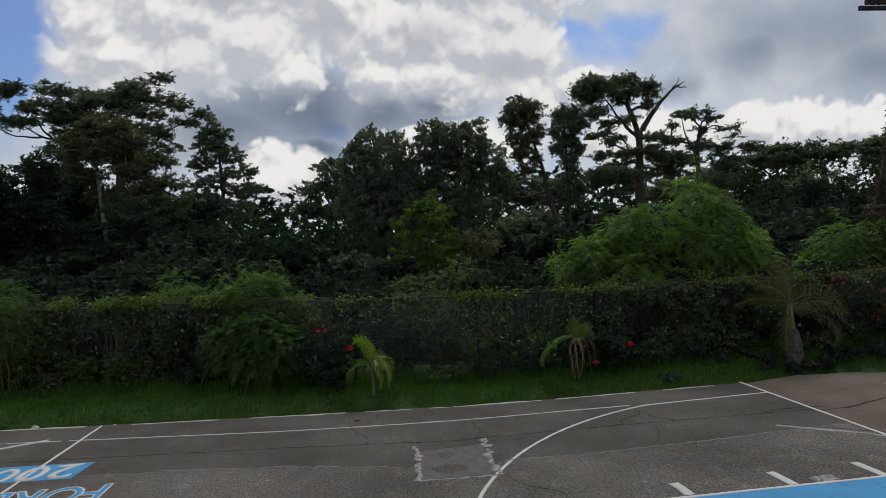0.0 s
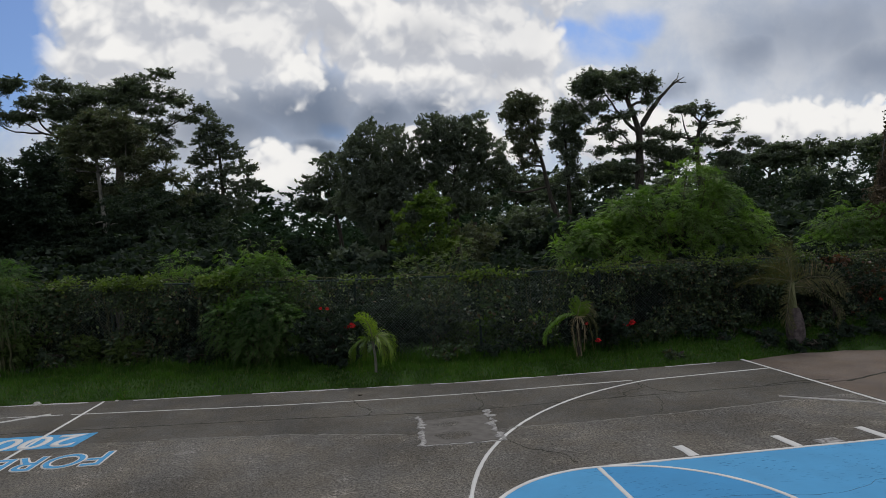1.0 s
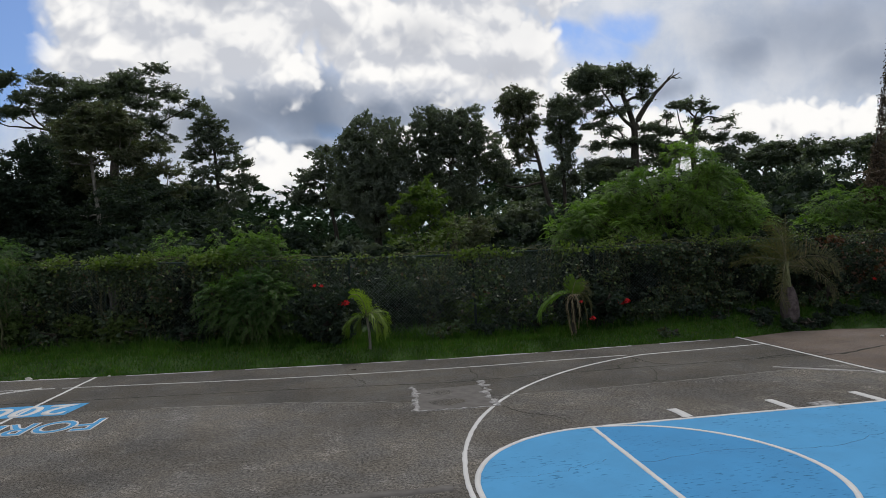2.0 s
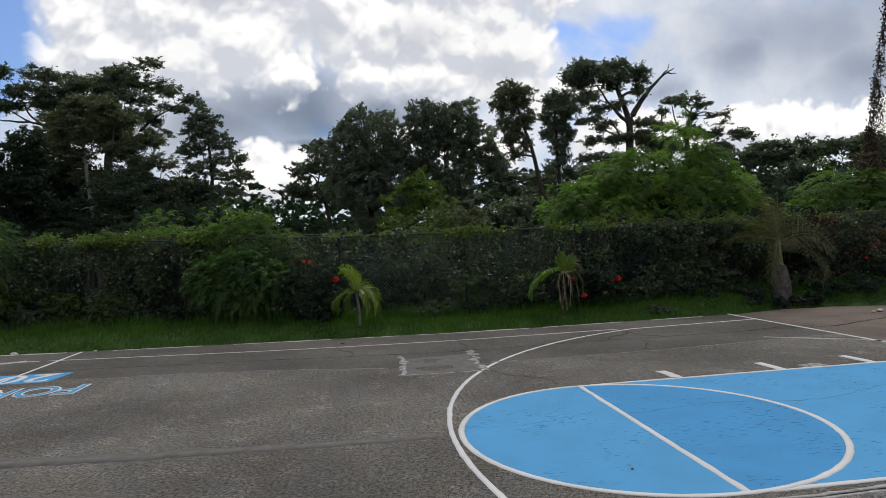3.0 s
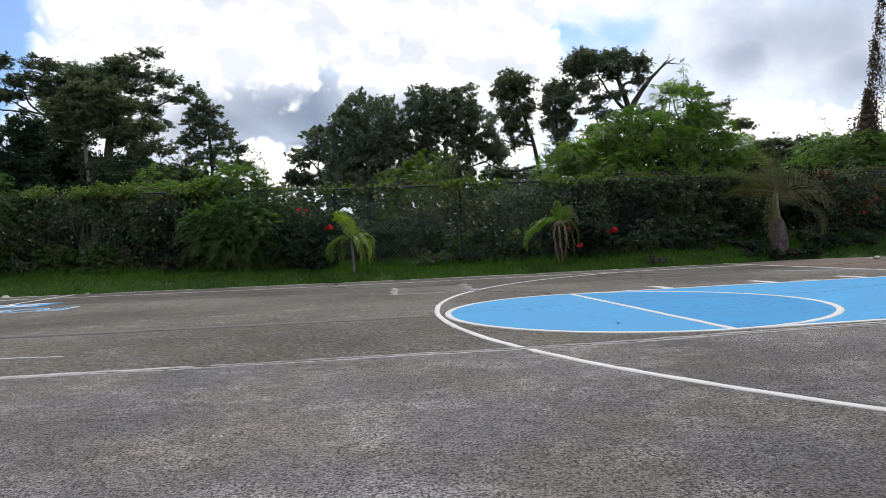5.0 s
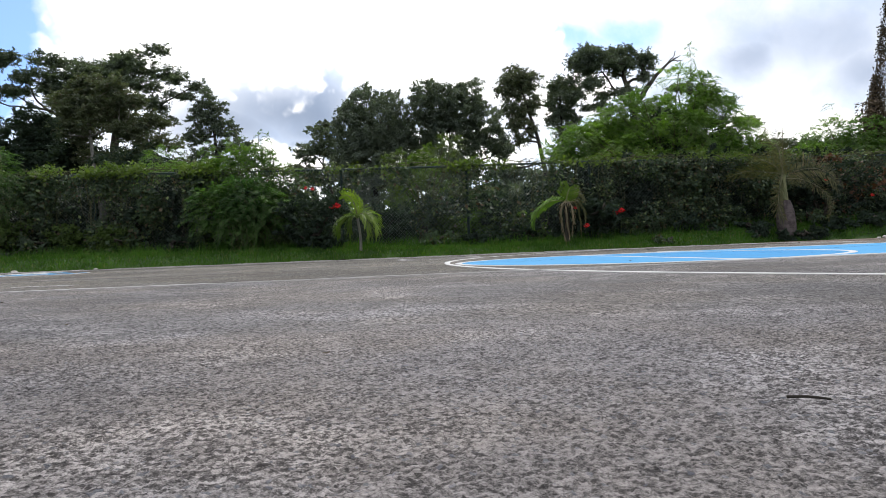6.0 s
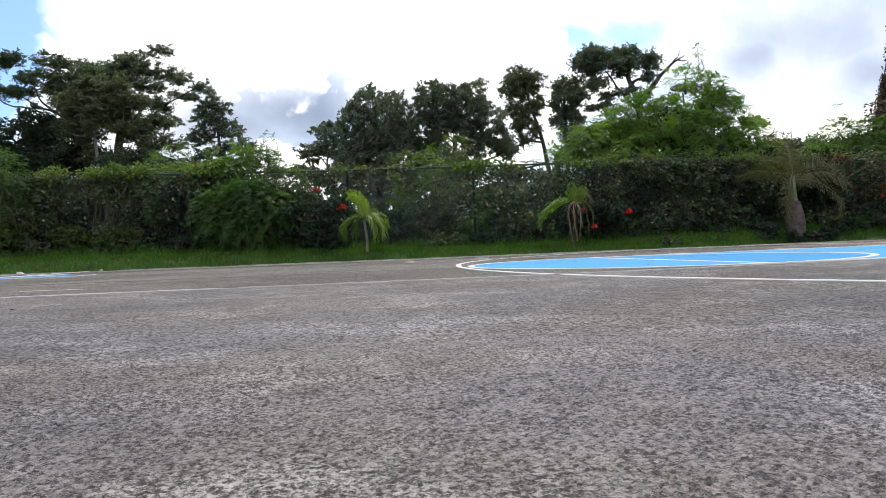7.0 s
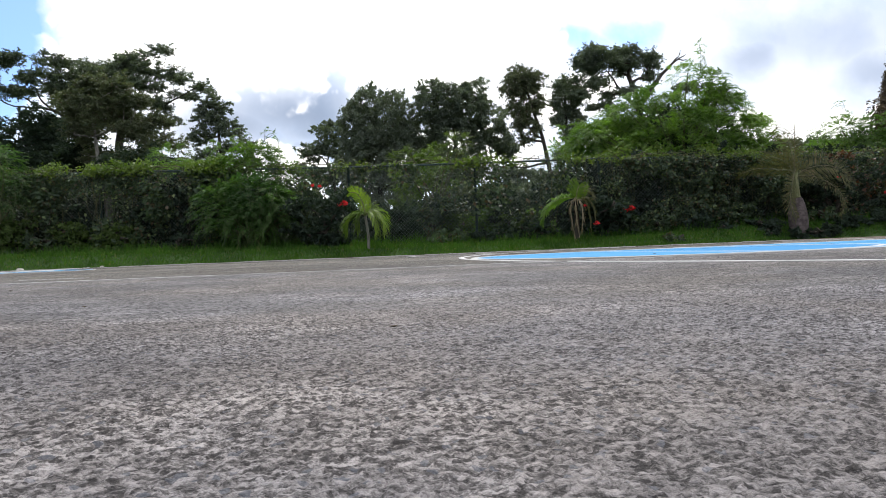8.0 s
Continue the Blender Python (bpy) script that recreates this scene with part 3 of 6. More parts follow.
sheet("key_paint", resting(ring(1.79, 90, 270, 60)), M_BLUE, 0.0016, "light blue painted half circle")
sheet("key_paint", resting(ring(1.79, -90, 90, 60)), M_DEEP, 0.0016, "deeper blue painted half circle")
sheet("key_paint", [(5.47, 1.79)] + resting(ring(1.792, 90, -90, 60)) + [(5.47, -1.85)], M_BLUE, 0.0012, "light blue painted lane")
CIRCLE = 1.8 - LINE / 2
ribbon("free_throw_circle", ring(CIRCLE, 0, 356, 150), LINE, M_WHITE, 0.0042, parent=markings, ragged=0.002, closed=True)
ribbon("free_throw_line", straight((-0.02, -1.83), (0.0, 1.74)), LINE, M_WHITE, 0.0036, parent=markings, ragged=0.003)
ribbon("lane_line", straight((0.15, 1.80 - LINE / 2), (5.47, 1.80 + 0.03)), LINE, M_WHITE, 0.0039, parent=markings, ragged=0.003, seed=2)
ribbon("lane_line", straight((0.15, -1.885 + LINE / 2), (5.47, -1.86)), LINE, M_WHITE, 0.0039, parent=markings, ragged=0.003, seed=3)
for x, w, l, m in ((1.34, 0.14, 0.44, M_WHITE), (2.80, 0.13, 0.50, M_WHITE), (3.32, 0.34, 0.20, M_CHALK), (4.13, 0.13, 0.55, M_WHITE)):
    ribbon("lane_mark", straight((x, 1.84), (x - 0.02, 1.84 + l)), w, m, 0.0034, parent=markings, ragged=0.004, seed=int(x * 10))
    ribbon("lane_mark", straight((x, -1.90), (x - 0.02, -1.90 - l)), w, m, 0.0034, parent=markings, ragged=0.004, seed=int(x * 10) + 1)
ribbon("three_point_line", np.concatenate([straight((5.46, 6.55), (2.75, 6.34), 0.2), arc(5.055, -0.16, 6.906, 110.5, 249, 160), straight((2.75, -6.6), (5.44, -6.6), 0.2)]), 0.054, M_WHITE, 0.0024, parent=markings, ragged=0.003, seed=4)
ribbon("sideline", bend([(-8.6, 7.17), (-6.65, 6.89), (-4.27, 6.57), (-1.24, 6.36), (0.9, 6.38), (2.4, 6.40)], 14), 0.055, M_FAINT, 0.0026, parent=markings, ragged=0.006, seed=5)
ribbon("sideline", straight((-13.5, 7.8), (-8.75, 7.19)), 0.05, M_FAINT, 0.0022, "faded white line", parent=markings, ragged=0.008, seed=15)
ribbon("baseline", straight((5.44, -7.2), (5.50, 7.62)), LINE, M_WHITE, 0.0036, parent=markings, ragged=0.003, seed=6)
ribbon("centre_line", straight((-8.36, -7.2), (-8.38, 8.18)), LINE, M_WHITE, 0.0046, parent=markings, ragged=0.003, seed=7)
for x0, x1 in ((-12.5, -8.5), (-7.75, -5.8), (-5.3, -3.2), (-2.9, -1.7), (-1.55, 1.0), (1.15, 3.1), (3.6, 5.0), (-20.0, -13.0)):
    xs = np.arange(x0, x1, 0.2)
    ribbon("edge_line", np.stack([xs, along_line(EDGE, xs) - 0.04], -1), 0.06, M_FAINT, 0.003, "worn white line along the grass", parent=markings, ragged=0.012, seed=int(x0 * 10) + 300)
ribbon("old_line", straight((-11.2, 6.2), (-9.05, 7.35)), 0.13, M_FAINT, 0.0020, "old faded white line", parent=markings, ragged=0.01, seed=11)
ribbon("old_line", straight((-5.15, -1.07), (-4.68, -1.17)), 0.03, M_FAINT, 0.0020, "short faded white dash", parent=markings, ragged=0.008, seed=12)


def lettering(name, text, size, mat, x, y, z, shear, squeeze, grow, label):
    """Painted capitals, seen upside down from the near side."""
    curve = bpy.data.curves.new(name, "FONT")
    curve.body, curve.size, curve.shear, curve.offset, curve.extrude = text, size, shear, grow, 0.0
    curve.resolution_u = 4
    temp = bpy.data.objects.new(name, curve)
    scene.collection.objects.link(temp)
    bpy.context.view_layer.update()
    mesh = bpy.data.meshes.new_from_object(temp.evaluated_get(bpy.context.evaluated_depsgraph_get()))
    bpy.data.objects.remove(temp)
    mesh.materials.clear()
    mesh.transform(Matrix.Translation((x, y, z)) @ Matrix.Rotation(math.pi, 4, "Z") @ Matrix.Diagonal((squeeze, 1, 1, 1)))
    bm = bmesh.new()
    bm.from_mesh(mesh)
    made = bmesh.ops.extrude_face_region(bm, geom=bm.faces[:])
    for vert in [g for g in made["geom"] if isinstance(g, bmesh.types.BMVert)]:
        vert.co.z = -0.004
    bm.normal_update()
    bmesh.ops.recalc_face_normals(bm, faces=bm.faces[:])
    return part(name, bm, mat, markings, label)


sheet("lettering_band", [(-7.50, 5.60), (-7.58, 4.80), (-10.6, 5.02), (-10.4, 5.82)], M_BLUE, 0.0024, "blue painted band under white digits")
lettering("painted_digits", "200", 1.0, M_WHITE, -7.62, 5.56, 0.0052, 0.0, 0.95, 0.012, "white painted digits on blue")
lettering("painted_letters", "FORES", 0.92, M_WHITE, -6.72, 4.34, 0.0030, 0.0, 0.80, 0.035, "white outline of painted capitals")
lettering("painted_letters", "FORES", 0.92, M_BLUE, -6.72, 4.34, 0.0056, 0.0, 0.80, 0.0, "blue painted capitals")

# joints, repairs and cracks
joints = thing("joint_repairs", "pale cement fillets and dark cracks across the court", "court repairs", kind="structure")


def spread(line, x0, x1, step=0.1, rough=0.01, seed=1, shift=0.0):
    rng = np.random.default_rng(seed)
    xs = np.arange(x0, x1, step)
    return np.stack([xs, np.array([line(x) for x in xs]) + rng.normal(size=len(xs)) * rough + shift], -1)


ribbon("joint_fillet", spread(joint_three, -9.5, -3.55, 0.1, 0.003, 21, 0.030), 0.060, M_LIME, 0.004, "white lime fillet", 0.006, 21, joints)
ribbon("joint_fillet", spread(joint_three, -9.5, 5.5, 0.1, 0.003, 22, -0.035), 0.035, M_FILLER, 0.004, "pale cement fillet", 0.006, 22, joints)
ribbon("joint_fillet", spread(joint_three, -3.5, 5.5, 0.1, 0.003, 23, 0.03), 0.035, M_FILLER, 0.004, "pale cement fillet", 0.005, 23, joints)
ribbon("joint_crack", spread(joint_three, -9.5, 5.5, 0.12, 0.006, 24), 0.010, M_CRACK, 0.0015, "", 0.004, 24, joints)
band = spread(lambda x: np.interp(x, [-8, -6.0, -5.0, -3.95, -2.9, -1.95], [0.66, 0.44, 0.34, 0.24, 0.16, 0.13]), -8.0, -1.95, 0.12, 0.010, 25)
ribbon("repair_band", band, np.linspace(0.36, 0.14, len(band)), M_PATCH, 0.0008, "smooth pale repair band", 0.012, 25, joints)
ribbon("joint_fillet", spread(joint_two, -6.4, -2.25, 0.1, 0.008, 26, 0.0), 0.03, M_DULL, 0.0026, "", 0.009, 26, joints)
ribbon("joint_fillet", spread(joint_two, -0.7, 5.3, 0.1, 0.008, 27, 0.0), 0.035, M_DULL, 0.0026, "", 0.010, 27, joints)
ribbon("joint_crack", spread(joint_one, -9.5, 5.5, 0.12, 0.010, 28), 0.022, M_CRACK, 0.0014, "", 0.005, 28, joints)
ribbon("repair_band", spread(lambda x: np.interp(x, [4.2, 5.0, 5.75], [4.35, 3.75, 3.15]), 4.2, 5.7, 0.1, 0.01, 29), 0.10, M_FILLER, 0.0036, "", 0.02, 29, joints)
ribbon("repair_band", spread(lambda x: np.interp(x, [4.2, 5.0, 5.75], [4.50, 3.95, 3.40]), 4.4, 5.7, 0.1, 0.01, 30), 0.06, M_PATCH, 0.003, "", 0.015, 30, joints)
sheet("repair_patch", [(-2.08, 4.62), (-0.93, 4.72), (-0.90, 3.28), (-2.08, 3.26)], M_PATCH, 0.0022, "square cement patch", joints)
for cx, cy, r, seed in ((-1.62, 4.32, 0.20, 61), (-1.60, 3.68, 0.27, 62)):
    rng = np.random.default_rng(seed)
    sheet("worn_spot", [(cx + r * math.cos(q) * rng.uniform(0.75, 1.2), cy + r * 0.8 * math.sin(q) * rng.uniform(0.75, 1.2)) for q in np.linspace(0, 2 * math.pi, 22, endpoint=False)], M_ROUGH, 0.0030, "rough worn spot in the patch", joints)
ribbon("spalled_edge", bend([(-2.07, 4.98), (-2.03, 4.5), (-2.06, 4.0), (-2.10, 3.25)], 8), np.linspace(0.05, 0.12, 25), M_CHALK, 0.0052, "spalled white mortar edge", 0.03, 31, joints)
ribbon("spalled_edge", bend([(-0.84, 5.04), (-0.84, 4.5), (-0.92, 4.0), (-0.88, 3.2)], 8), 0.09, M_CHALK, 0.0052, "spalled white mortar edge", 0.035, 32, joints)
ribbon("spalled_edge", bend([(-2.1, 3.25), (-1.4, 3.21), (-0.9, 3.22)], 8), 0.045, M_CHALK, 0.0048, "", 0.012, 33, joints)


def crack(points, width=0.016, seed=1):
    rng = np.random.default_rng(seed)
    line = bend(points, 10)
    line = line + rng.normal(size=line.shape) * 0.02
    return ribbon("crack", line, width, M_CRACK, 0.0021 if width < 0.005 else 0.0032, "", width * 0.25, seed, joints)


crack([(-3.15, 6.54), (-3.05, 6.0), (-2.85, 5.7), (-2.87, 5.25)], 0.014, 41)
crack([(-0.82, 6.38), (-0.86, 5.9), (-0.80, 5.5), (-0.97, 5.04)], 0.014, 42)
crack([(2.42, 6.13), (2.3, 5.7), (1.9, 5.5), (1.75, 5.2), (1.5, 5.14)], 0.022, 43)
crack([(2.42, 6.0), (2.5, 5.5), (2.75, 5.2)], 0.014, 44)
crack([(2.3, 5.1), (2.2, 4.6), (1.9, 4.0)], 0.012, 45)
crack([(-0.83, 3.19), (-0.66, 2.75), (-0.3, 2.4), (-0.2, 2.0)], 0.012, 46)
crack([(-1.75, 0.35), (-1.0, 0.28), (-0.3, 0.55)], 0.0035, 47)
crack([(0.0, 0.35), (1.2, 0.5), (2.2, 0.3), (3.6, 0.75), (5.4, 0.6)], 0.0035, 48)
crack([(6.0, 5.0), (7.4, 5.5), (9.0, 5.9), (12.0, 6.2)], 0.05, 49)
crack([(4.4, 5.15), (5.2, 5.3), (5.8, 5.2)], 0.03, 50)


# exposed aggregate where the cement is most scoured
def lattice(x, y, size, seed):
    """Smooth noise of that grain size, between 0 and 1."""
    table = np.random.default_rng(seed).random((256, 256))
    u, v = x / size, y / size
    i, k = np.floor(u).astype(int), np.floor(v).astype(int)
    f, g = u - i, v - k
    f, g = f * f * (3 - 2 * f), g * g * (3 - 2 * g)
    at = lambda a, b: table[a % 256, b % 256]
    return (at(i, k) * (1 - f) + at(i + 1, k) * f) * (1 - g) + (at(i, k + 1) * (1 - f) + at(i + 1, k + 1) * f) * g


def stones(x, y, size, seed):
    """Rounded stones in a jittered grid: height of the nearest one, between 0 and 1."""
    rng = np.random.default_rng(seed)
    jx, jy, tall = rng.random((3, 256, 256))
    i, k = np.floor(x / size).astype(int), np.floor(y / size).astype(int)
    best, height = np.full(x.shape, 9.0), np.zeros(x.shape)
    for a in (-1, 0, 1):
        for b in (-1, 0, 1):
            m, n = (i + a) % 256, (k + b) % 256
            away = np.hypot(x / size - (i + a + jx[m, n]), y / size - (k + b + jy[m, n]))
            height = np.where(away < best, tall[m, n], height)
            best = np.minimum(best, away)
    return np.clip(1.0 - best ** 2 * 1.4, 0, 1) * (0.25 + 0.75 * height)


ax = np.concatenate([np.arange(-3.9, -3.3, 0.0042), np.arange(-3.3, -2.0, 0.0026), np.arange(-2.0, -1.4, 0.0042)])
ay = [-5.86]
while ay[-1] < -4.55:
    ay.append(ay[-1] + 0.0022 + 0.0074 * (ay[-1] + 5.86))
AX, AY = np.meshgrid(ax, np.array(ay), indexing="ij")
wx, wy = AX + 0.003 * lattice(AX, AY, 0.012, 4), AY + 0.003 * lattice(AX, AY, 0.013, 5)
rough = 0.46 * stones(wx, wy, 0.0062, 1) + 0.38 * stones(wx, wy, 0.0044, 2) + 0.12 * lattice(AX, AY, 0.014, 3) + 0.16 * lattice(AX, AY, 0.005, 6)
fade = np.clip(np.minimum(np.minimum(AX + 3.9, -1.4 - AX), np.minimum(AY + 5.86, -4.55 - AY)) / 0.25, 0, 1)
fade = np.where(AY < -5.5, np.clip(np.minimum(AX + 3.9, -1.4 - AX) / 0.25, 0, 1), fade)
AZ = 0.0052 * (rough - 0.38) * fade - 0.004 * (1 - fade) + 0.0012
rows, cols = AX.shape
i, k = np.meshgrid(np.arange(rows - 1), np.arange(cols - 1), indexing="ij")
quads = np.stack([i * cols + k, (i + 1) * cols + k, (i + 1) * cols + k + 1, i * cols + k + 1], -1).reshape(-1, 4)
scoured = smooth(part("scoured_surface", mesh_of("scoured_surface", np.stack([AX, AY, AZ], -1).reshape(-1, 3), quads), M_SCOURED, court, "pitted cement with exposed stones"))
tagged(scoured, kind="stuff")


# ---- trees ----
def crown_leaves(lobes, clumps, per_clump, leaf, spread_xy, spread_z, rng, hollow=0.55, droop=0.0, flat=0.6, stray=0.16):
    """Leaves in clumps over the outer part of several lobes (x, y, z, rx, ry, rz), with gaps between the clumps."""
    lobes = np.asarray(lobes, float)
    weight = (lobes[:, 3] * lobes[:, 4] * lobes[:, 5]) ** 0.67
    pick = rng.choice(len(lobes), clumps, p=weight / weight.sum())
    d = unit(rng.normal(size=(clumps, 3)))
    reach = hollow + (1.0 - hollow) * rng.random(clumps) ** 0.6
    reach = np.where(rng.random(clumps) < stray, reach * rng.uniform(1.0, 1.28, clumps), reach)
    centres = lobes[pick, :3] + d * lobes[pick, 3:] * reach[:, None]
    size = rng.uniform(0.5, 1.35, clumps)
    spray = unit(d * np.array([1.0, 1.0, 0.5]) + rng.normal(size=(clumps, 3)) * np.array([0.7, 0.7, 0.35]))
    own = np.repeat(np.arange(clumps), per_clump)
    n = len(own)
    s = rng.uniform(-0.6, 1.0, n)
    ball = unit(rng.normal(size=(n, 3))) * rng.random((n, 1)) ** 0.5
    width = np.array([spread_xy, spread_xy, spread_z]) * (1.05 - 0.6 * np.clip(s, 0, 1))[:, None]
    off = ball * width * size[own, None] + spray[own] * (s * spread_xy * 1.9 * size[own])[:, None]
    roots = centres[own] + off
    ways = random_ways(n, rng, -droop, flat)
    lengths = leaf * rng.uniform(0.6, 1.35, n)
    verts, faces = slivers(roots, ways, random_ways(n, rng, 0, flat), lengths, lengths * rng.uniform(0.45, 0.7, n))
    return verts, faces, centres, pick


def tree(name, label, trunk, lobes, leaf_mat, bark, clumps=500, per_clump=50, leaf=0.28, spread_xy=0.45, spread_z=0.3,
         thick=(0.3, 0.12), seed=1, hollow=0.5, droop=0.1, flat=0.7, category="tree", group="", twigs=5, bare=(), stray=0.16):
    """A tree with a bent trunk, limbs that run out to each lobe of the crown, twigs to the clumps, and leaves in clumps."""
    rng = np.random.default_rng(seed)
    base = np.array(trunk[0], float)
    ob = thing(name, label, category, group, tuple(base))
    stem = bend(trunk, 6, 0.0)
    pieces = [tube(stem, thick, 9)]
    verts, faces, centres, pick = crown_leaves(lobes, clumps, per_clump, leaf, spread_xy, spread_z, rng, hollow, droop, flat, stray)
    first = len(stem) // 3
    nodes = [(stem[k], thick[0] + (thick[1] - thick[0]) * k / len(stem)) for k in range(first, len(stem))]
    order = np.argsort([np.min(np.linalg.norm(stem[first:] - np.array(q[:3]), axis=1)) for q in lobes])
    for n in order:
        lobe = lobes[n]
        heart = np.array(lobe[:3])
        cost = [np.linalg.norm(p - heart) + 0.8 * max(0.0, p[2] - heart[2]) + (0.0 if r > 0.05 else 2.0) for p, r in nodes]
        start, r = nodes[int(np.argmin(cost))]
        gap_to = np.linalg.norm(heart - start)
        mid = start * 0.5 + heart * 0.5 + np.array([rng.normal() * 0.08, rng.normal() * 0.08, 0.10 * rng.uniform(-0.5, 1.0)]) * gap_to
        limb = bend([start, mid, heart], 4, 0.03, rng)
        tip_r = max(r * 0.45, 0.03)
        pieces.append(tube(limb, (r * 0.62, tip_r), 6))
        nodes.append((heart, tip_r))
        mine = centres[pick == n]
        for tip in mine[rng.permutation(len(mine))[:twigs]]:
            root = limb[rng.integers(len(limb) // 2, len(limb))]
            knee = (root + tip) / 2 + rng.normal(size=3) * 0.12 * np.linalg.norm(tip - root)
            pieces.append(tube(bend([root, knee, tip], 2), (max(r * 0.16, 0.015), 0.010), 4))
    for line, r in bare:
        pieces.append(tube(bend(line, 4, 0.04, rng), (r, 0.03), 6))
    v, f = joined(pieces)
    smooth(part("trunk", mesh_of("trunk", v - base, f), bark, ob))
    part("crown", mesh_of("crown", verts - base, faces), leaf_mat, ob)
    return ob


def foot(x, y, sink=0.15):
    return (x, y, float(lie(x, y)) - sink)


# broad spreading trees far behind the fence
def plate(x, y, z, r, t=0.8):
    return (x, y, z, r, r, t)


def broken(lobes, seed, pieces=3):
    """Each tier broken into smaller, uneven ones."""
    rng = np.random.default_rng(seed)
    out = []
    for x, y, z, rx, ry, rz in lobes:
        for _ in range(pieces):
            s = rng.uniform(0.38, 0.68)
            out.append((x + rng.uniform(-0.75, 0.75) * rx, y + rng.uniform(-0.6, 0.6) * ry, z + rng.uniform(-0.7, 0.45) * rx * 0.35, rx * s, ry * s, max(rz * rng.uniform(0.6, 1.1), 0.3)))
    return out


tree("spreading_tree", "tall dark spreading tree with layered crown and bare lower limbs",
     [foot(-31, 76), (-30.5, 76, 6), (-31.4, 76, 12), (-31.0, 76, 16)],
     broken([plate(-26.4, 76, 24.9, 1.9, 0.6), plate(-28.6, 76, 23.4, 2.9, 0.9), plate(-30.8, 76, 23.7, 2.0, 0.7), plate(-25.8, 76, 22.5, 2.6, 0.7), plate(-23.4, 76, 21.9, 1.5, 0.5),
      plate(-21.4, 77, 20.9, 1.7, 0.5), plate(-23.8, 76, 19.9, 1.7, 0.5), plate(-25.3, 76, 18.4, 1.7, 0.5), plate(-25.6, 76, 16.7, 1.5, 0.5), plate(-33.7, 76, 22.9, 2.2, 0.8), plate(-31.7, 75, 22.0, 2.8, 1.0),
      plate(-30.0, 75, 21.0, 2.6, 1.0), plate(-41.6, 76, 24.2, 2.2, 0.7), plate(-38.9, 76, 24.2, 2.5, 0.7), plate(-36.6, 76, 23.8, 1.4, 0.5), plate(-41.0, 75, 22.1, 2.4, 0.7), plate(-38.3, 76, 21.6, 2.4, 0.7),
      plate(-42.0, 75, 20.4, 2.2, 0.6), plate(-37.2, 75, 20.4, 1.7, 0.6), plate(-45.5, 75, 23.4, 3.0, 0.8), plate(-46.5, 74, 20.4, 3.0, 0.8), plate(-34.2, 75, 20.4, 2.4, 0.9), plate(-31.8, 75, 18.8, 2.8, 1.2), plate(-28.4, 75, 18.6, 2.4, 0.9), plate(-35.2, 75, 22.0, 2.2, 0.8), plate(-34.6, 75, 18.4, 2.6, 1.0), plate(-30.4, 75, 16.6, 2.8, 1.2), plate(-33.2, 74, 16.4, 2.8, 1.2), plate(-27.4, 75, 20.6, 2.0, 0.8), plate(-36.4, 74, 16.0, 2.6, 0.9), plate(-36.6, 75, 18.8, 1.7, 0.6), plate(-35.8, 75, 20.2, 1.6, 0.6), plate(-37.8, 75, 16.8, 1.8, 0.6)], 1, 4),
     M_DARK, M_BARK, 2400, 60, 0.20, 0.44, 0.17, (0.75, 0.4), 11, 0.25, 0.05, 0.45, twigs=4, stray=0.08,
     bare=[([(-34.0, 75.5, 15.5), (-37.5, 75.5, 17.6), (-40.0, 75.5, 18.6), (-42.6, 75.5, 20.4)], 0.26), ([(-38.0, 75.5, 17.7), (-39.8, 75.5, 19.6), (-40.4, 75.5, 21.6)], 0.16), ([(-39.6, 75.5, 18.4), (-42.5, 75.5, 18.6), (-45.0, 75.5, 19.8)], 0.14), ([(-27.5, 75.5, 17.0), (-25.0, 75.5, 19.0), (-22.0, 75.5, 20.6)], 0.16)])
tree("pale_trunk_tree", "tall tree with slender pale trunk and fine foliage",
     [foot(-23.6, 50), (-23.6, 50, 4), (-23.9, 50, 8), (-24.2, 50, 12)],
     broken([(-23.4, 50, 12.9, 2.2, 2.0, 1.1), (-24.9, 50, 12.6, 2.0, 2.0, 1.0), (-22.9, 50, 14.4, 1.7, 1.6, 0.8), (-24.6, 51, 14.6, 1.6, 1.6, 0.8), (-21.4, 50, 13.0, 1.7, 1.6, 0.8), (-20.0, 50, 11.4, 1.5, 1.5, 0.7),
             (-22.4, 50, 10.9, 2.0, 1.8, 0.8), (-18.8, 50, 9.7, 1.5, 1.5, 0.6), (-24.4, 50, 10.6, 1.8, 1.8, 0.8), (-20.6, 51, 9.4, 1.5, 1.5, 0.6), (-26.2, 50, 11.0, 1.6, 1.6, 0.8), (-22.4, 51, 8.4, 1.6, 1.6, 0.6), (-25.6, 51, 13.4, 1.6, 1.6, 0.9), (-24.0, 51, 8.8, 1.8, 1.8, 0.8), (-21.6, 51, 11.8, 1.8, 1.8, 0.9), (-18.0, 51, 8.0, 1.5, 1.5, 0.6)], 5),
     M_OLIVE, M_PALE_BARK, 1300, 50, 0.17, 0.34, 0.17, (0.22, 0.11), 12, 0.4, 0.1, 0.6, twigs=4,
     bare=[([(-23.7, 50, 6.2), (-24.8, 49.8, 6.1), (-25.6, 49.7, 6.6)], 0.07), ([(-23.7, 50, 5.9), (-22.6, 49.8, 6.1), (-21.6, 49.7, 6.2)], 0.05)])
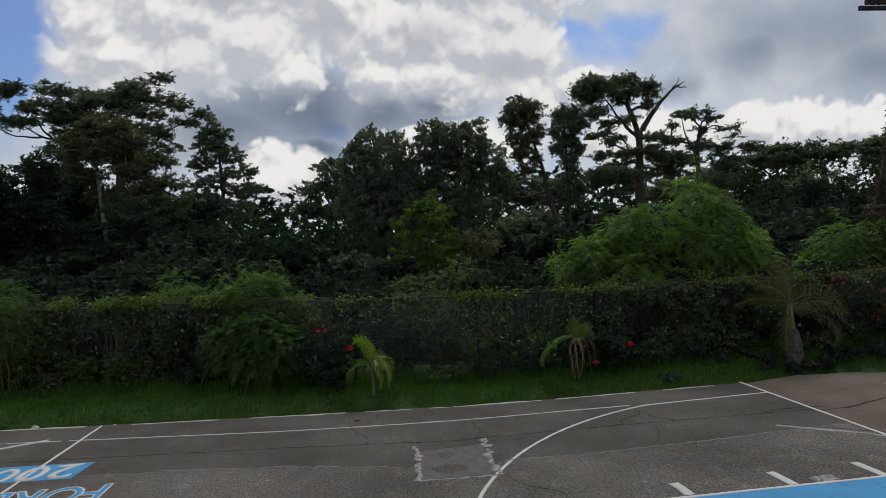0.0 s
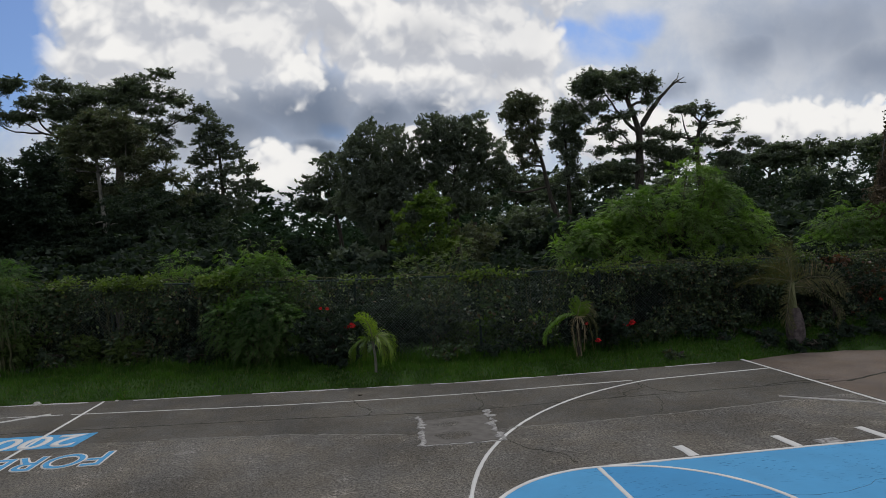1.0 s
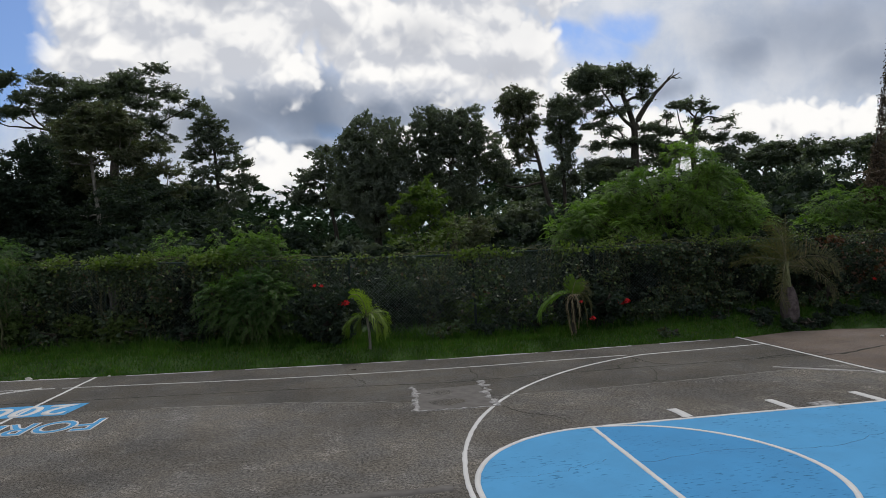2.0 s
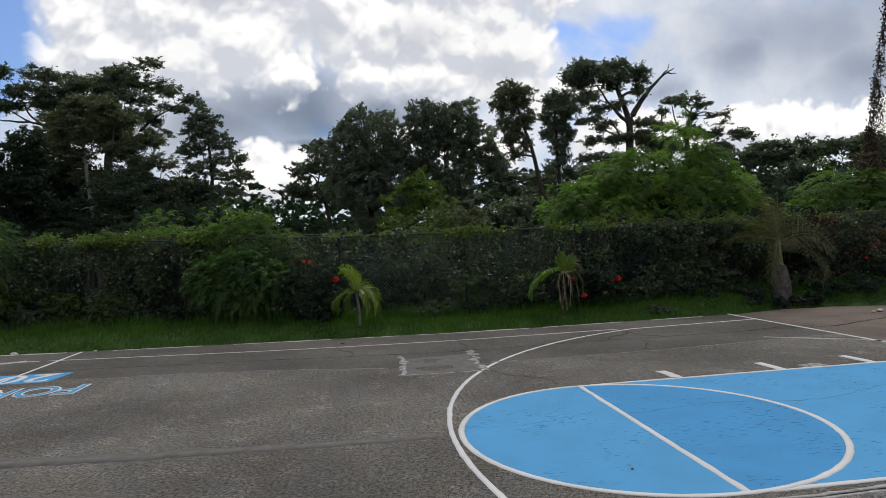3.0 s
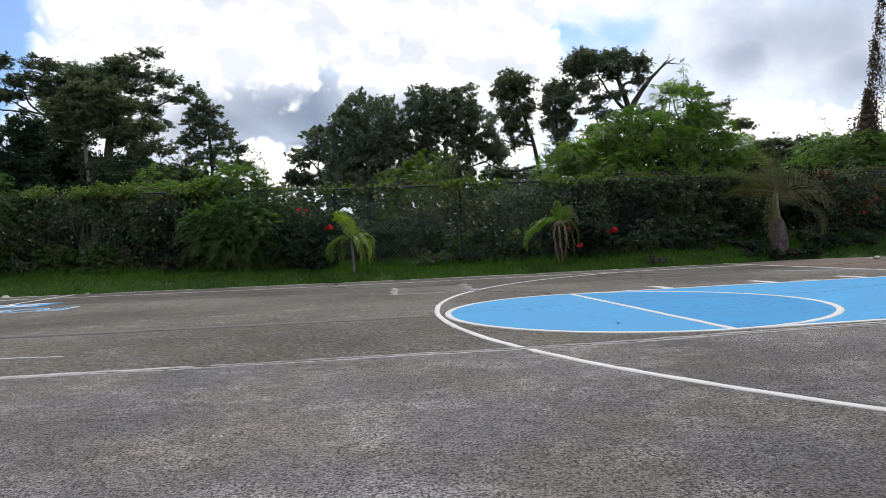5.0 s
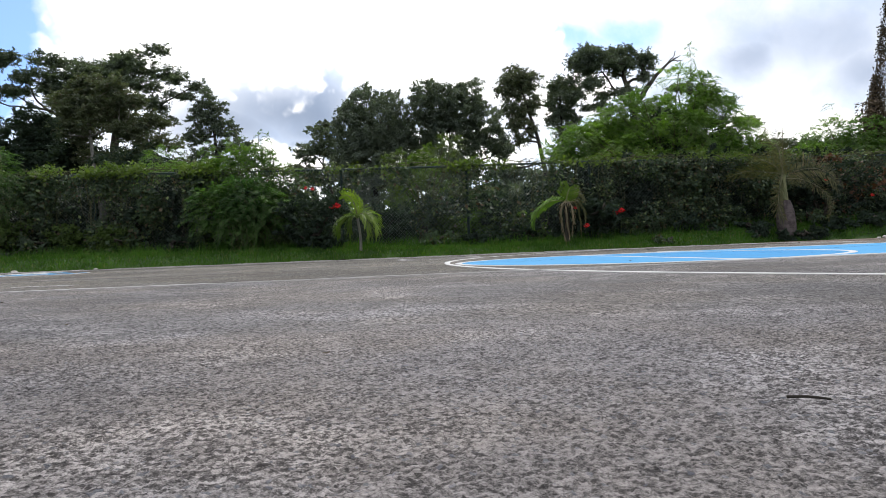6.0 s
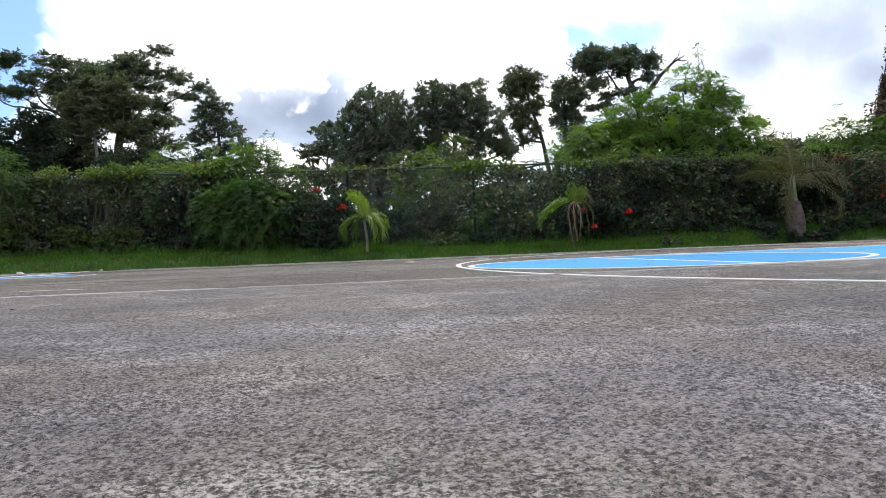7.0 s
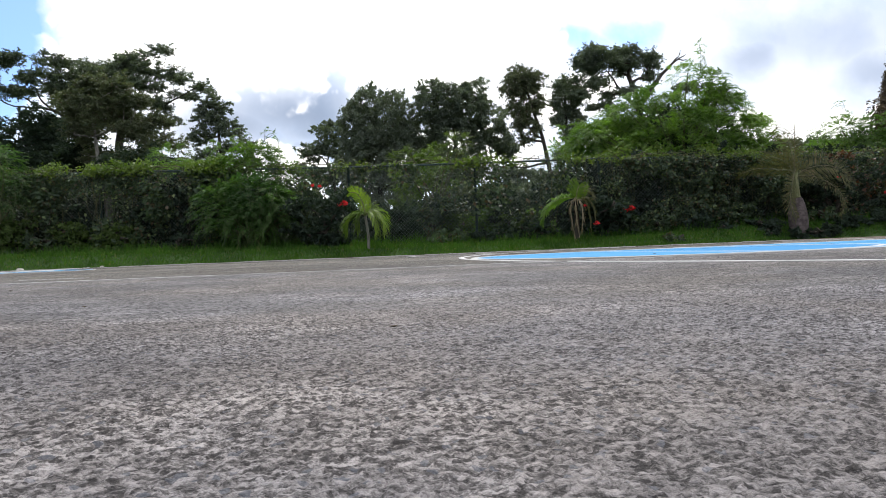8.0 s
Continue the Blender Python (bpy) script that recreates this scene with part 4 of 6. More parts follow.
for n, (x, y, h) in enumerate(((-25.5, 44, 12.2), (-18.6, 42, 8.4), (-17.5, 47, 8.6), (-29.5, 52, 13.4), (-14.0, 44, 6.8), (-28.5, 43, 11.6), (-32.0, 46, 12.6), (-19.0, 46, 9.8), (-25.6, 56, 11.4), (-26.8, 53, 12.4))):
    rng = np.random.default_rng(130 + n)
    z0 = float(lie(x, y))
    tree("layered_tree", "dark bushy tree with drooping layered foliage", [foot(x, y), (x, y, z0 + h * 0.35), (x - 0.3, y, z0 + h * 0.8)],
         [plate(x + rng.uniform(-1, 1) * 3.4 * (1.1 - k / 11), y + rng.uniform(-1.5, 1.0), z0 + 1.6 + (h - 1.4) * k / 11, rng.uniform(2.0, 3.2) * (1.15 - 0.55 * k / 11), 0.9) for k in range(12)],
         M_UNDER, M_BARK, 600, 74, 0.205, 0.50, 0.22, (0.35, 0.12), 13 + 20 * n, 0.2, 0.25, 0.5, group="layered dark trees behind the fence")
tree("narrow_tree", "narrow dark tree with sparse open top",
     [foot(-19.6, 75), (-19.6, 75, 6), (-19.4, 75, 12), (-20.0, 75, 19)],
     [(-20.2, 75, 19.0, 0.9, 1.1, 1.0), (-21.0, 75, 17.8, 1.2, 1.2, 0.8), (-18.9, 75, 18.0, 1.0, 1.1, 0.8), (-20.6, 75, 16.6, 2.0, 1.8, 1.0), (-18.4, 75, 15.6, 1.8, 1.8, 1.0), (-21.6, 75, 14.6, 1.6, 1.6, 0.9), (-17.4, 75, 13.4, 2.0, 1.8, 0.9), (-20.4, 75, 12.4, 2.2, 2.0, 1.0), (-16.6, 75, 11.2, 2.0, 2.0, 1.0), (-22.2, 75, 10.0, 2.4, 2.4, 1.4), (-18.6, 75, 9.0, 2.8, 2.4, 1.4)],
     M_DARK, M_BARK, 800, 50, 0.22, 0.32, 0.22, (0.35, 0.1), 14, 0.4, 0.3, 0.7, twigs=6, stray=0.1)
tree("vine_hung_tree", "broad dark tree with domed crown hung with creepers",
     [foot(-1.5, 45), (-1.4, 45, 3), (-1.7, 45, 7)],
     [(-1.7, 44, 9.7, 2.5, 2.4, 2.8), (-0.3, 44, 9.6, 1.8, 2.0, 2.7), (-3.0, 44, 9.2, 1.3, 1.6, 2.3), (-2.2, 44, 7.0, 2.2, 2.2, 2.2), (0.4, 44, 7.4, 1.9, 1.8, 2.2), (-0.8, 44, 5.0, 2.6, 2.4, 1.8), (-3.6, 45, 6.6, 1.4, 1.5, 1.2)],
     M_DARK, M_BARK, 1500, 64, 0.15, 0.20, 0.34, (0.4, 0.2), 15, 0.62, 0.9, 1.0, stray=0.05)
tree("domed_tree", "broad dark tree with uneven domed crown",
     [foot(4.6, 45), (4.5, 45, 3), (4.4, 45, 7)],
     [(2.9, 44, 11.2, 1.5, 1.8, 1.9), (4.3, 44, 11.0, 1.6, 1.8, 1.8), (6.1, 44, 11.9, 0.9, 1.2, 1.4), (5.6, 44, 10.6, 1.6, 1.8, 1.6), (7.2, 44, 10.0, 1.2, 1.5, 1.3), (2.2, 44, 9.2, 1.5, 1.6, 1.7), (4.4, 44, 8.4, 2.2, 2.0, 1.8), (8.0, 45, 8.8, 1.0, 1.2, 0.9), (6.6, 45, 8.2, 1.3, 1.3, 1.0), (3.0, 44, 6.2, 2.0, 2.0, 1.6), (8.9, 46, 7.8, 0.7, 0.9, 0.7), (5.4, 45, 6.4, 1.4, 1.4, 0.9)],
     M_DARK, M_BARK, 1350, 60, 0.15, 0.22, 0.26, (0.4, 0.2), 16, 0.55, 0.5, 0.9, twigs=6, stray=0.08)
tree("side_limb_tree", "small open dark tree with bare twisted limbs",
     [foot(-4.6, 50), (-4.8, 50, 4), (-5.6, 50, 7.5)],
     [(-5.4, 50, 10.3, 1.6, 1.5, 0.9), (-6.9, 50, 8.6, 1.0, 1.2, 0.8), (-7.4, 50, 7.0, 1.0, 1.2, 0.7), (-5.4, 50, 8.9, 1.1, 1.2, 0.7), (-5.9, 50, 6.6, 1.3, 1.2, 0.7), (-3.6, 50, 7.2, 1.6, 1.4, 1.2)],
     M_DARK, M_BARK, 360, 46, 0.18, 0.24, 0.20, (0.25, 0.1), 17, 0.4, 0.3, 0.7, twigs=7)
tree("leaning_tree", "slender leaning tree with narrow open crown",
     [foot(16.8, 56), (16.2, 56, 4), (15.4, 56, 7), (14.7, 56, 10.6), (13.8, 56, 13.4), (13.2, 56, 15.9)],
     [(12.6, 56, 16.4, 1.1, 1.2, 0.9), (13.9, 56, 15.9, 1.0, 1.2, 0.9), (11.6, 56, 15.4, 0.8, 1.0, 0.8), (13.0, 56, 14.9, 1.4, 1.2, 0.6), (12.2, 56, 13.4, 0.8, 1.0, 0.9), (13.6, 56, 13.0, 0.8, 1.0, 0.9), (14.5, 56, 14.0, 0.6, 0.9, 0.7), (12.6, 56, 11.9, 0.7, 1.0, 0.8), (14.0, 56, 11.4, 0.6, 0.8, 0.7), (11.2, 56, 9.6, 1.2, 1.2, 0.6), (13.0, 56, 10.4, 0.5, 0.8, 0.6)],
     M_OLIVE, M_BARK, 560, 36, 0.19, 0.32, 0.30, (0.32, 0.08), 18, 0.3, 0.5, 0.9, twigs=8, stray=0.22,
     bare=[([(15.3, 56, 8.2), (13.0, 56, 7.6), (10.6, 56, 8.2), (9.0, 56, 9.4)], 0.14), ([(14.6, 56, 10.4), (13.6, 55.8, 11.2), (12.6, 55.8, 13.0)], 0.09)])
tree("slender_tree", "slender upright tree with dark open crown",
     [foot(17.8, 57), (17.6, 57, 6), (17.5, 57, 11), (17.4, 57, 15)],
     [(17.2, 57, 15.6, 0.9, 1.1, 0.8), (18.3, 57, 15.0, 0.8, 1.0, 0.8), (16.7, 57, 14.3, 0.7, 1.0, 0.8), (18.5, 57, 13.6, 0.7, 1.0, 0.7), (17.5, 57, 13.2, 0.9, 1.0, 0.7), (18.7, 57, 12.2, 0.6, 0.9, 0.7), (16.7, 57, 12.4, 0.6, 0.9, 0.7), (17.7, 57, 11.2, 0.8, 0.9, 0.8), (18.1, 57, 10.0, 0.6, 0.8, 0.6), (17.0, 57, 9.2, 0.8, 0.9, 0.7), (18.6, 57, 8.4, 1.0, 0.9, 0.7)],
     M_DARK, M_BARK, 520, 36, 0.19, 0.32, 0.30, (0.25, 0.08), 19, 0.3, 0.5, 0.9, twigs=7, stray=0.22)
tree("crooked_tree", "tall dark tree with broken bare limb and tiered crown",
     [foot(23.9, 55), (24.0, 55, 6), (24.2, 55, 10.5), (24.2, 55, 13.2), (23.2, 55, 16.2)],
     broken([plate(20.6, 55, 18.4, 1.9, 0.7), plate(22.8, 55, 18.5, 1.9, 0.6), plate(18.7, 55, 17.7, 1.3, 0.7), plate(24.7, 55, 17.8, 1.2, 0.6), plate(25.8, 55, 17.2, 0.7, 0.4), plate(20.4, 55, 17.0, 1.8, 0.6), plate(22.8, 55, 17.2, 1.6, 0.5),
             plate(18.2, 55, 15.8, 0.9, 0.5), plate(20.2, 55, 15.5, 1.5, 0.5), plate(22.0, 55, 14.6, 1.3, 0.4), plate(18.6, 55, 14.5, 1.2, 0.4), plate(25.2, 55, 16.0, 0.8, 0.5), plate(20.2, 55, 13.4, 1.2, 0.4), plate(22.0, 55, 12.8, 1.0, 0.4), plate(20.6, 55, 11.3, 1.0, 0.35), plate(22.6, 55, 11.4, 1.0, 0.35), plate(20.4, 55, 9.8, 1.3, 0.35), plate(22.6, 55, 9.5, 1.2, 0.4), plate(25.8, 55, 13.0, 1.1, 0.4), plate(25.2, 55, 11.6, 1.4, 0.5)], 2, 4),
     M_DARK, M_BARK, 1350, 38, 0.19, 0.36, 0.20, (0.55, 0.20), 20, 0.2, 0.25, 0.6, twigs=3, stray=0.16,
     bare=[([(24.2, 55, 12.6), (25.0, 55.2, 14.1), (26.6, 55.6, 16.0), (28.2, 56, 17.6), (29.7, 56, 18.5)], 0.36), ([(28.2, 56, 17.6), (28.9, 56, 18.3), (29.2, 56, 18.9)], 0.10), ([(28.9, 56, 18.0), (29.9, 56, 17.9)], 0.08), ([(24.2, 55, 12.8), (22.6, 55, 14.6), (20.8, 55, 17.0)], 0.22), ([(24.1, 55, 11.0), (22.4, 55, 12.0), (20.6, 55, 13.0)], 0.14), ([(24.0, 55, 9.0), (22.2, 55, 9.2), (20.4, 55, 9.6)], 0.12)])
tree("tiered_tree", "dark tree with flat tiers of foliage",
     [foot(31.2, 56), (31.0, 56, 6), (30.7, 56, 11), (31.2, 56, 14)],
     broken([plate(29.4, 56, 15.2, 1.2, 0.4), plate(31.0, 56, 15.5, 1.3, 0.4), plate(32.7, 56, 14.8, 1.2, 0.4), plate(34.1, 56, 13.7, 0.9, 0.35), plate(34.4, 56, 13.0, 0.6, 0.3), plate(28.6, 56, 14.2, 0.8, 0.35), plate(31.4, 56, 13.6, 1.2, 0.35), plate(28.4, 56, 12.7, 1.4, 0.5), plate(30.7, 56, 12.2, 1.5, 0.5), plate(33.0, 56, 12.0, 1.5, 0.5), plate(35.3, 56, 11.6, 1.4, 0.5), plate(27.0, 56, 11.4, 1.6, 0.6), plate(29.4, 56, 10.6, 2.6, 0.8), plate(33.4, 56, 10.2, 2.2, 0.7), plate(26.6, 56, 9.6, 2.2, 0.8), plate(31.0, 56, 8.6, 3.0, 0.9)], 3),
     M_DARK, M_BARK, 950, 40, 0.19, 0.36, 0.16, (0.40, 0.14), 21, 0.2, 0.1, 0.5, twigs=3, stray=0.14,
     bare=[([(30.7, 56, 11.0), (29.6, 56, 13.0), (29.2, 56, 15.0)], 0.12), ([(31.0, 56, 13.0), (32.4, 56, 14.0), (33.8, 56, 13.8)], 0.10)])

# flat-topped trees on the far side of the valley
flat_tops = [((36, 160), 20.3, 8.0), ((48, 162), 19.4, 7.0), ((25, 158), 18.0, 7.0), ((62, 160), 21.5, 8.0), ((107, 160), 26.0, 9.0), ((121, 158), 26.5, 7.5), ((94, 162), 21.5, 8.0), ((133, 150), 26.5, 8.5), ((145, 160), 25.0, 9.0), ((82, 175), 20.0, 9.0), ((150, 140), 27.0, 9.0)]
for n, ((x, y), top, r) in enumerate(flat_tops):
    rng = np.random.default_rng(60 + n)
    z0 = float(lie(x, y))
    tree("flat_topped_tree", "distant flat-topped tree with bare forked limbs", [(x, y, z0 - 0.3), (x + 0.5, y, z0 + 6), (x, y, top - 8)],
         [plate(x + rng.uniform(-0.7, 0.7) * r, y, top - 1.0 - rng.uniform(0, 5.5), r * rng.uniform(0.35, 0.6), 0.9) for _ in range(9)],
         M_DARK, M_BARK, 260, 34, 0.7, 1.0, 0.35, (0.7, 0.4), 70 + n, 0.2, 0.0, 0.45, group="flat-topped trees across the valley", twigs=4)

# far woods: one mass that closes the view down to the fence
rng = np.random.default_rng(80)
far_lobes = []
for y0, high, n in ((330, 31.0, 60), (250, 18.5, 40), (190, 12.0, 36), (140, 8.0, 36), (105, 5.5, 34)):
    for x in np.linspace(-y0 * 0.95, y0 * 1.15, n):
        top = high + (np.interp(x, [-60, -35, 60, 160], [4.0, 0.0, 6.5, 10.0]) if y0 > 300 else 0.0)
        r = y0 * 0.022 * rng.uniform(0.75, 1.35)
        far_lobes.append((x + rng.normal() * y0 * 0.015, y0 + rng.normal() * y0 * 0.05, top + rng.normal() * y0 * 0.006 - r * 0.8, r * 1.6, r * 1.4, r * 1.1))
lob = np.array(far_lobes)
pieces = []
for row in lob:
    size = row[1] * 0.0062
    verts, faces, _, _ = crown_leaves([row], 26, 22, size, row[3] * 0.13, row[3] * 0.07, rng, 0.7, 0.0, 0.5)
    pieces.append((verts, faces))
    skirt = np.array([[row[0], row[1], row[2] * 0.45, row[3] * 1.1, row[4], max(row[2] * 0.6, 2.5)]])
    verts, faces, _, _ = crown_leaves(skirt, 12, 16, size * 1.8, row[3] * 0.2, row[3] * 0.12, rng, 0.7, 0.2, 0.6)
    pieces.append((verts, faces))
v, f = joined(pieces)
tagged(part("far_woods", mesh_of("far_woods", v, f), M_FAR), "distant dark green woods across the valley", "woods", kind="stuff")


# ---- undergrowth between fence and trees ----
def shrub(name, label, x, y, height, width, mat, seed, clumps=90, per=60, leaf=0.16, group="", droop=0.15):
    rng = np.random.default_rng(seed)
    base = np.array(foot(x, y, 0.1))
    top = base[2] + height
    lobes = []
    for _ in range(7):
        a, q = rng.uniform(0, 2 * np.pi), rng.random()
        h = height * rng.uniform(0.3, 0.85)
        lobes.append((x + math.cos(a) * width * 0.33 * q, y + math.sin(a) * width * 0.33 * q, base[2] + h, width * rng.uniform(0.22, 0.36), width * rng.uniform(0.22, 0.36), min(height - h, h) * rng.uniform(0.7, 1.0)))
    return tree(name, label, [tuple(base), (x, y, base[2] + height * 0.25), (x + 0.1, y, base[2] + height * 0.5)], lobes, mat, M_BARK,
                clumps, per, leaf, width * 0.065, width * 0.05, (0.05 * height ** 0.5, 0.03), seed, 0.45, droop, 0.8, "shrub", group, 1)


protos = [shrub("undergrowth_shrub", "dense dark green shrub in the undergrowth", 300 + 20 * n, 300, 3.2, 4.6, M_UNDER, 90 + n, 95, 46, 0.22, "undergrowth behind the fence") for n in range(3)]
rng = np.random.default_rng(95)
spots = []
for y0, n, lo, hi in ((13.4, 15, 1.5, 2.3), (17.5, 15, 2.0, 3.0), (23.5, 16, 2.9, 4.2), (31, 16, 3.9, 5.8), (40, 16, 5.0, 7.4)):
    for x in np.linspace(-y0 * 0.55 - 4.5, y0 * 0.72 + 2.0, n):
        open_part = -0.35 * y0 < x < 0.32 * y0
        glade = y0 > 20 and abs(x + 5.0 + 0.371 * y0) < 2.2
        spots.append((x + rng.normal() * 0.6, y0 + rng.normal() * 0.9 - x * 0.05, rng.uniform(lo, hi) * (0.5 if glade else 0.72 if open_part else 1.0)))
for n, (x, y, h) in enumerate(spots):
    ob = protos[n % 3]
    m = Matrix.Translation(foot(x, y, 0.1)) @ Matrix.Rotation(rng.uniform(0, 6.28), 4, "Z")
    made = copy_thing(ob, m)
    made.scale = (h / 3.2 * rng.uniform(1.0, 1.3),) * 2 + (h / 3.2,)
for ob in protos:
    for piece in list(ob.children_recursive) + [ob]:
        bpy.data.objects.remove(piece)
for x, y, h, w, seed in ((1.4, 37, 9.0, 4.2, 101), (4.6, 37, 6.6, 3.6, 102)):
    shrub("young_tree", "lighter green young tree among dark woods", x, y, h, w, M_OLIVE if seed == 102 else M_LIGHT, seed, 130, 40, 0.22, "", 0.2)
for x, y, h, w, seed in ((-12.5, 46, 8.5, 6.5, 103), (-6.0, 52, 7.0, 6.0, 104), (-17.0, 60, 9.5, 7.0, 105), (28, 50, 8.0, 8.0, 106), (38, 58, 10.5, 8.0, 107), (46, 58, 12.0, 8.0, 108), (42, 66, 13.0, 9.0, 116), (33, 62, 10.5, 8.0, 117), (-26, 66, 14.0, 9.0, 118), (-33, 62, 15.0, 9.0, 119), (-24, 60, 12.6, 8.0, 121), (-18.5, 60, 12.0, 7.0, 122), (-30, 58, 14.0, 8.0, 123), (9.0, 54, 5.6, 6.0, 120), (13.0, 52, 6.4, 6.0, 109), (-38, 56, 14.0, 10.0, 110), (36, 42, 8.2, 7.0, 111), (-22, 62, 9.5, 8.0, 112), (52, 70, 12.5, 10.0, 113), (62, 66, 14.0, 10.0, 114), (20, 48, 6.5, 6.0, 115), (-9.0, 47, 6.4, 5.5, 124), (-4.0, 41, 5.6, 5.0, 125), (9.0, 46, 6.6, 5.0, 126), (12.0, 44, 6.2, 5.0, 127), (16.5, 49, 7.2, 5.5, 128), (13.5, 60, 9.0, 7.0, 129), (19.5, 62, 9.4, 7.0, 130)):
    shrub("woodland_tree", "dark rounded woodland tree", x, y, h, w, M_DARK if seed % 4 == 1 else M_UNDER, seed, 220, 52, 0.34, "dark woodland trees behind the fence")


# ---- feathery shrubs ----
def fronds(roots, ways, lengths, rng, pairs=12, droop=0.6, leaflet=0.30, thin=0.17, mat_width=0.010):
    """Pinnate leaves: a drooping rib with pairs of narrow leaflets. Gives one array of leaf quads and one of rib quads."""
    n = len(roots)
    t = np.linspace(0.12, 1.0, pairs)
    ways = unit(ways)
    side = unit(np.cross(ways, [0, 0, 1.0]) + rng.normal(size=(n, 3)) * 0.15)
    L = lengths[:, None, None]
    at = roots[:, None] + ways[:, None] * t[None, :, None] * L + np.array([0, 0, -1.0]) * droop * (t ** 2)[None, :, None] * L
    slope = unit(ways[:, None] + np.array([0, 0, -2.0]) * droop * t[None, :, None])
    shape = np.sin(np.pi * (0.15 + 0.8 * t)) ** 0.7
    out = []
    for sign in (-1, 1):
        way = unit(side[:, None] * sign + slope * 0.55 + rng.normal(size=at.shape) * 0.08 + np.array([0, 0, -0.25]))
        length = lengths[:, None] * leaflet * shape[None] * rng.uniform(0.85, 1.1, at.shape[:2])
        out.append(blades(at.reshape(-1, 3), way.reshape(-1, 3), slope.reshape(-1, 3), length.ravel(), (length * thin).ravel(), 0.1))
    ribs = []
    for k in range(0, pairs - 1, 3):
        a, b = at[:, k], at[:, min(k + 3, pairs - 1)]
        ribs.append(blades(a, b - a, side, np.linalg.norm(b - a, axis=1) * 1.05, np.full(n, mat_width), 0.0))
    return joined(out), joined(ribs)


def feather_bush(name, label, base, lobes, count, seed, mat=M_FEATHER, frond=0.36, stems=9, pairs=12, droop=0.7, shoots=0, hollow=0.35, crest=0.25):
    rng = np.random.default_rng(seed)
    lobes = np.asarray(lobes, float)
    origin = np.array(base, float)
    ob = thing(name, label, "bush", "", tuple(origin))
    pieces = []
    for lobe in lobes:
        for _ in range(max(1, stems // len(lobes) + 1)):
            tip = lobe[:3] + unit(rng.normal(size=3)) * lobe[3:] * 0.7
            start = origin + np.array([rng.normal() * 0.15, rng.normal() * 0.1, 0])
            knee = start * 0.5 + tip * 0.5 + np.array([(start[0] - tip[0]) * 0.2, 0, 0.2])
            pieces.append(tube(bend([start, knee, tip], 5, 0.02, rng), (0.035, 0.008), 5))
    weight = (lobes[:, 3] * lobes[:, 4] * lobes[:, 5]) ** 0.67
    pick = rng.choice(len(lobes), count, p=weight / weight.sum())
    d = unit(rng.normal(size=(count, 3)) + np.array([0, -0.25, crest]))
    roots = lobes[pick, :3] + d * lobes[pick, 3:] * (hollow + (1 - hollow) * rng.random((count, 1)) ** 0.5)
    ways = d * 0.8 + rng.normal(size=(count, 3)) * 0.4 + np.array([0, 0, 0.35])
    lengths = frond * rng.uniform(0.6, 1.25, count)
    for _ in range(shoots):
        n = rng.integers(len(lobes))
        foot_at = lobes[n, :3] + np.array([rng.normal() * 0.5, 0, 0.6]) * lobes[n, 3:]
        tip = foot_at + np.array([rng.normal() * 0.25, rng.normal() * 0.1, rng.uniform(0.4, 0.8)])
        line = bend([foot_at, (foot_at + tip) / 2 + rng.normal(size=3) * 0.05, tip], 5)
        pieces.append(tube(line, (0.010, 0.004), 4))
        extra = line[rng.integers(3, len(line), 9)]
        roots = np.concatenate([roots, extra])
        ways = np.concatenate([ways, unit(rng.normal(size=(9, 3)) + [0, 0, 0.3])])
        lengths = np.concatenate([lengths, frond * rng.uniform(0.6, 1.0, 9)])
    (lv, lf), (rv, rf) = fronds(roots, ways, lengths, rng, pairs, droop)
    v, f = joined(pieces + [(rv, rf)])
    smooth(part("stem", mesh_of("stem", v - origin, f), M_STEM, ob))
    part("foliage", mesh_of("foliage", lv - origin, lf), mat, ob)
    return ob


def sprays(lobes, each, seed, small=(0.34, 0.55)):
    """Smaller uneven lobes over the surface of large ones."""
    rng = np.random.default_rng(seed)
    out = []
    for x, y, z, rx, ry, rz in lobes:
        for _ in range(each):
            d = unit(rng.normal(size=3) + np.array([0, -0.35, 0.25]))
            r = rng.uniform(*small)
            out.append((x + d[0] * rx * 0.85, y + d[1] * ry * 0.8, z + d[2] * rz * 0.85, r, r, r * rng.uniform(0.45, 0.7)))
    return out


feather_bush("feathery_bush", "tall bright green feathery bush behind the creeper-covered fence", foot(6.0, 11.3),
             sprays([(6.3, 11.4, 3.9, 0.95, 0.9, 0.95), (5.1, 11.4, 3.45, 1.0, 0.9, 0.8), (7.3, 11.4, 3.2, 0.95, 0.9, 0.8), (4.1, 11.4, 2.9, 0.8, 0.8, 0.6), (3.3, 11.5, 2.6, 0.6, 0.7, 0.5), (6.2, 11.0, 2.75, 1.4, 0.8, 0.8), (4.9, 11.1, 2.4, 1.2, 0.7, 0.7), (7.9, 11.3, 2.4, 0.8, 0.8, 0.7)], 9, 1210),
             4600, 121, frond=0.38, stems=40, shoots=26, hollow=0.15, crest=0.7)
# Lower front half in the darkened leaf colour, upper half below stays light.
feather_bush("feathery_bush", "green feathery bush grown through the chain-link fence", foot(-5.5, 9.9),
             [(-5.3, 9.9, 1.5, 0.7, 0.45, 0.5), (-6.1, 10.0, 1.3, 0.55, 0.4, 0.5), (-4.8, 9.7, 1.15, 0.6, 0.4, 0.45), (-5.5, 9.7, 0.9, 0.7, 0.4, 0.5)],
             1100, 122, M_BLUISH_SHADED, frond=0.36, stems=9)
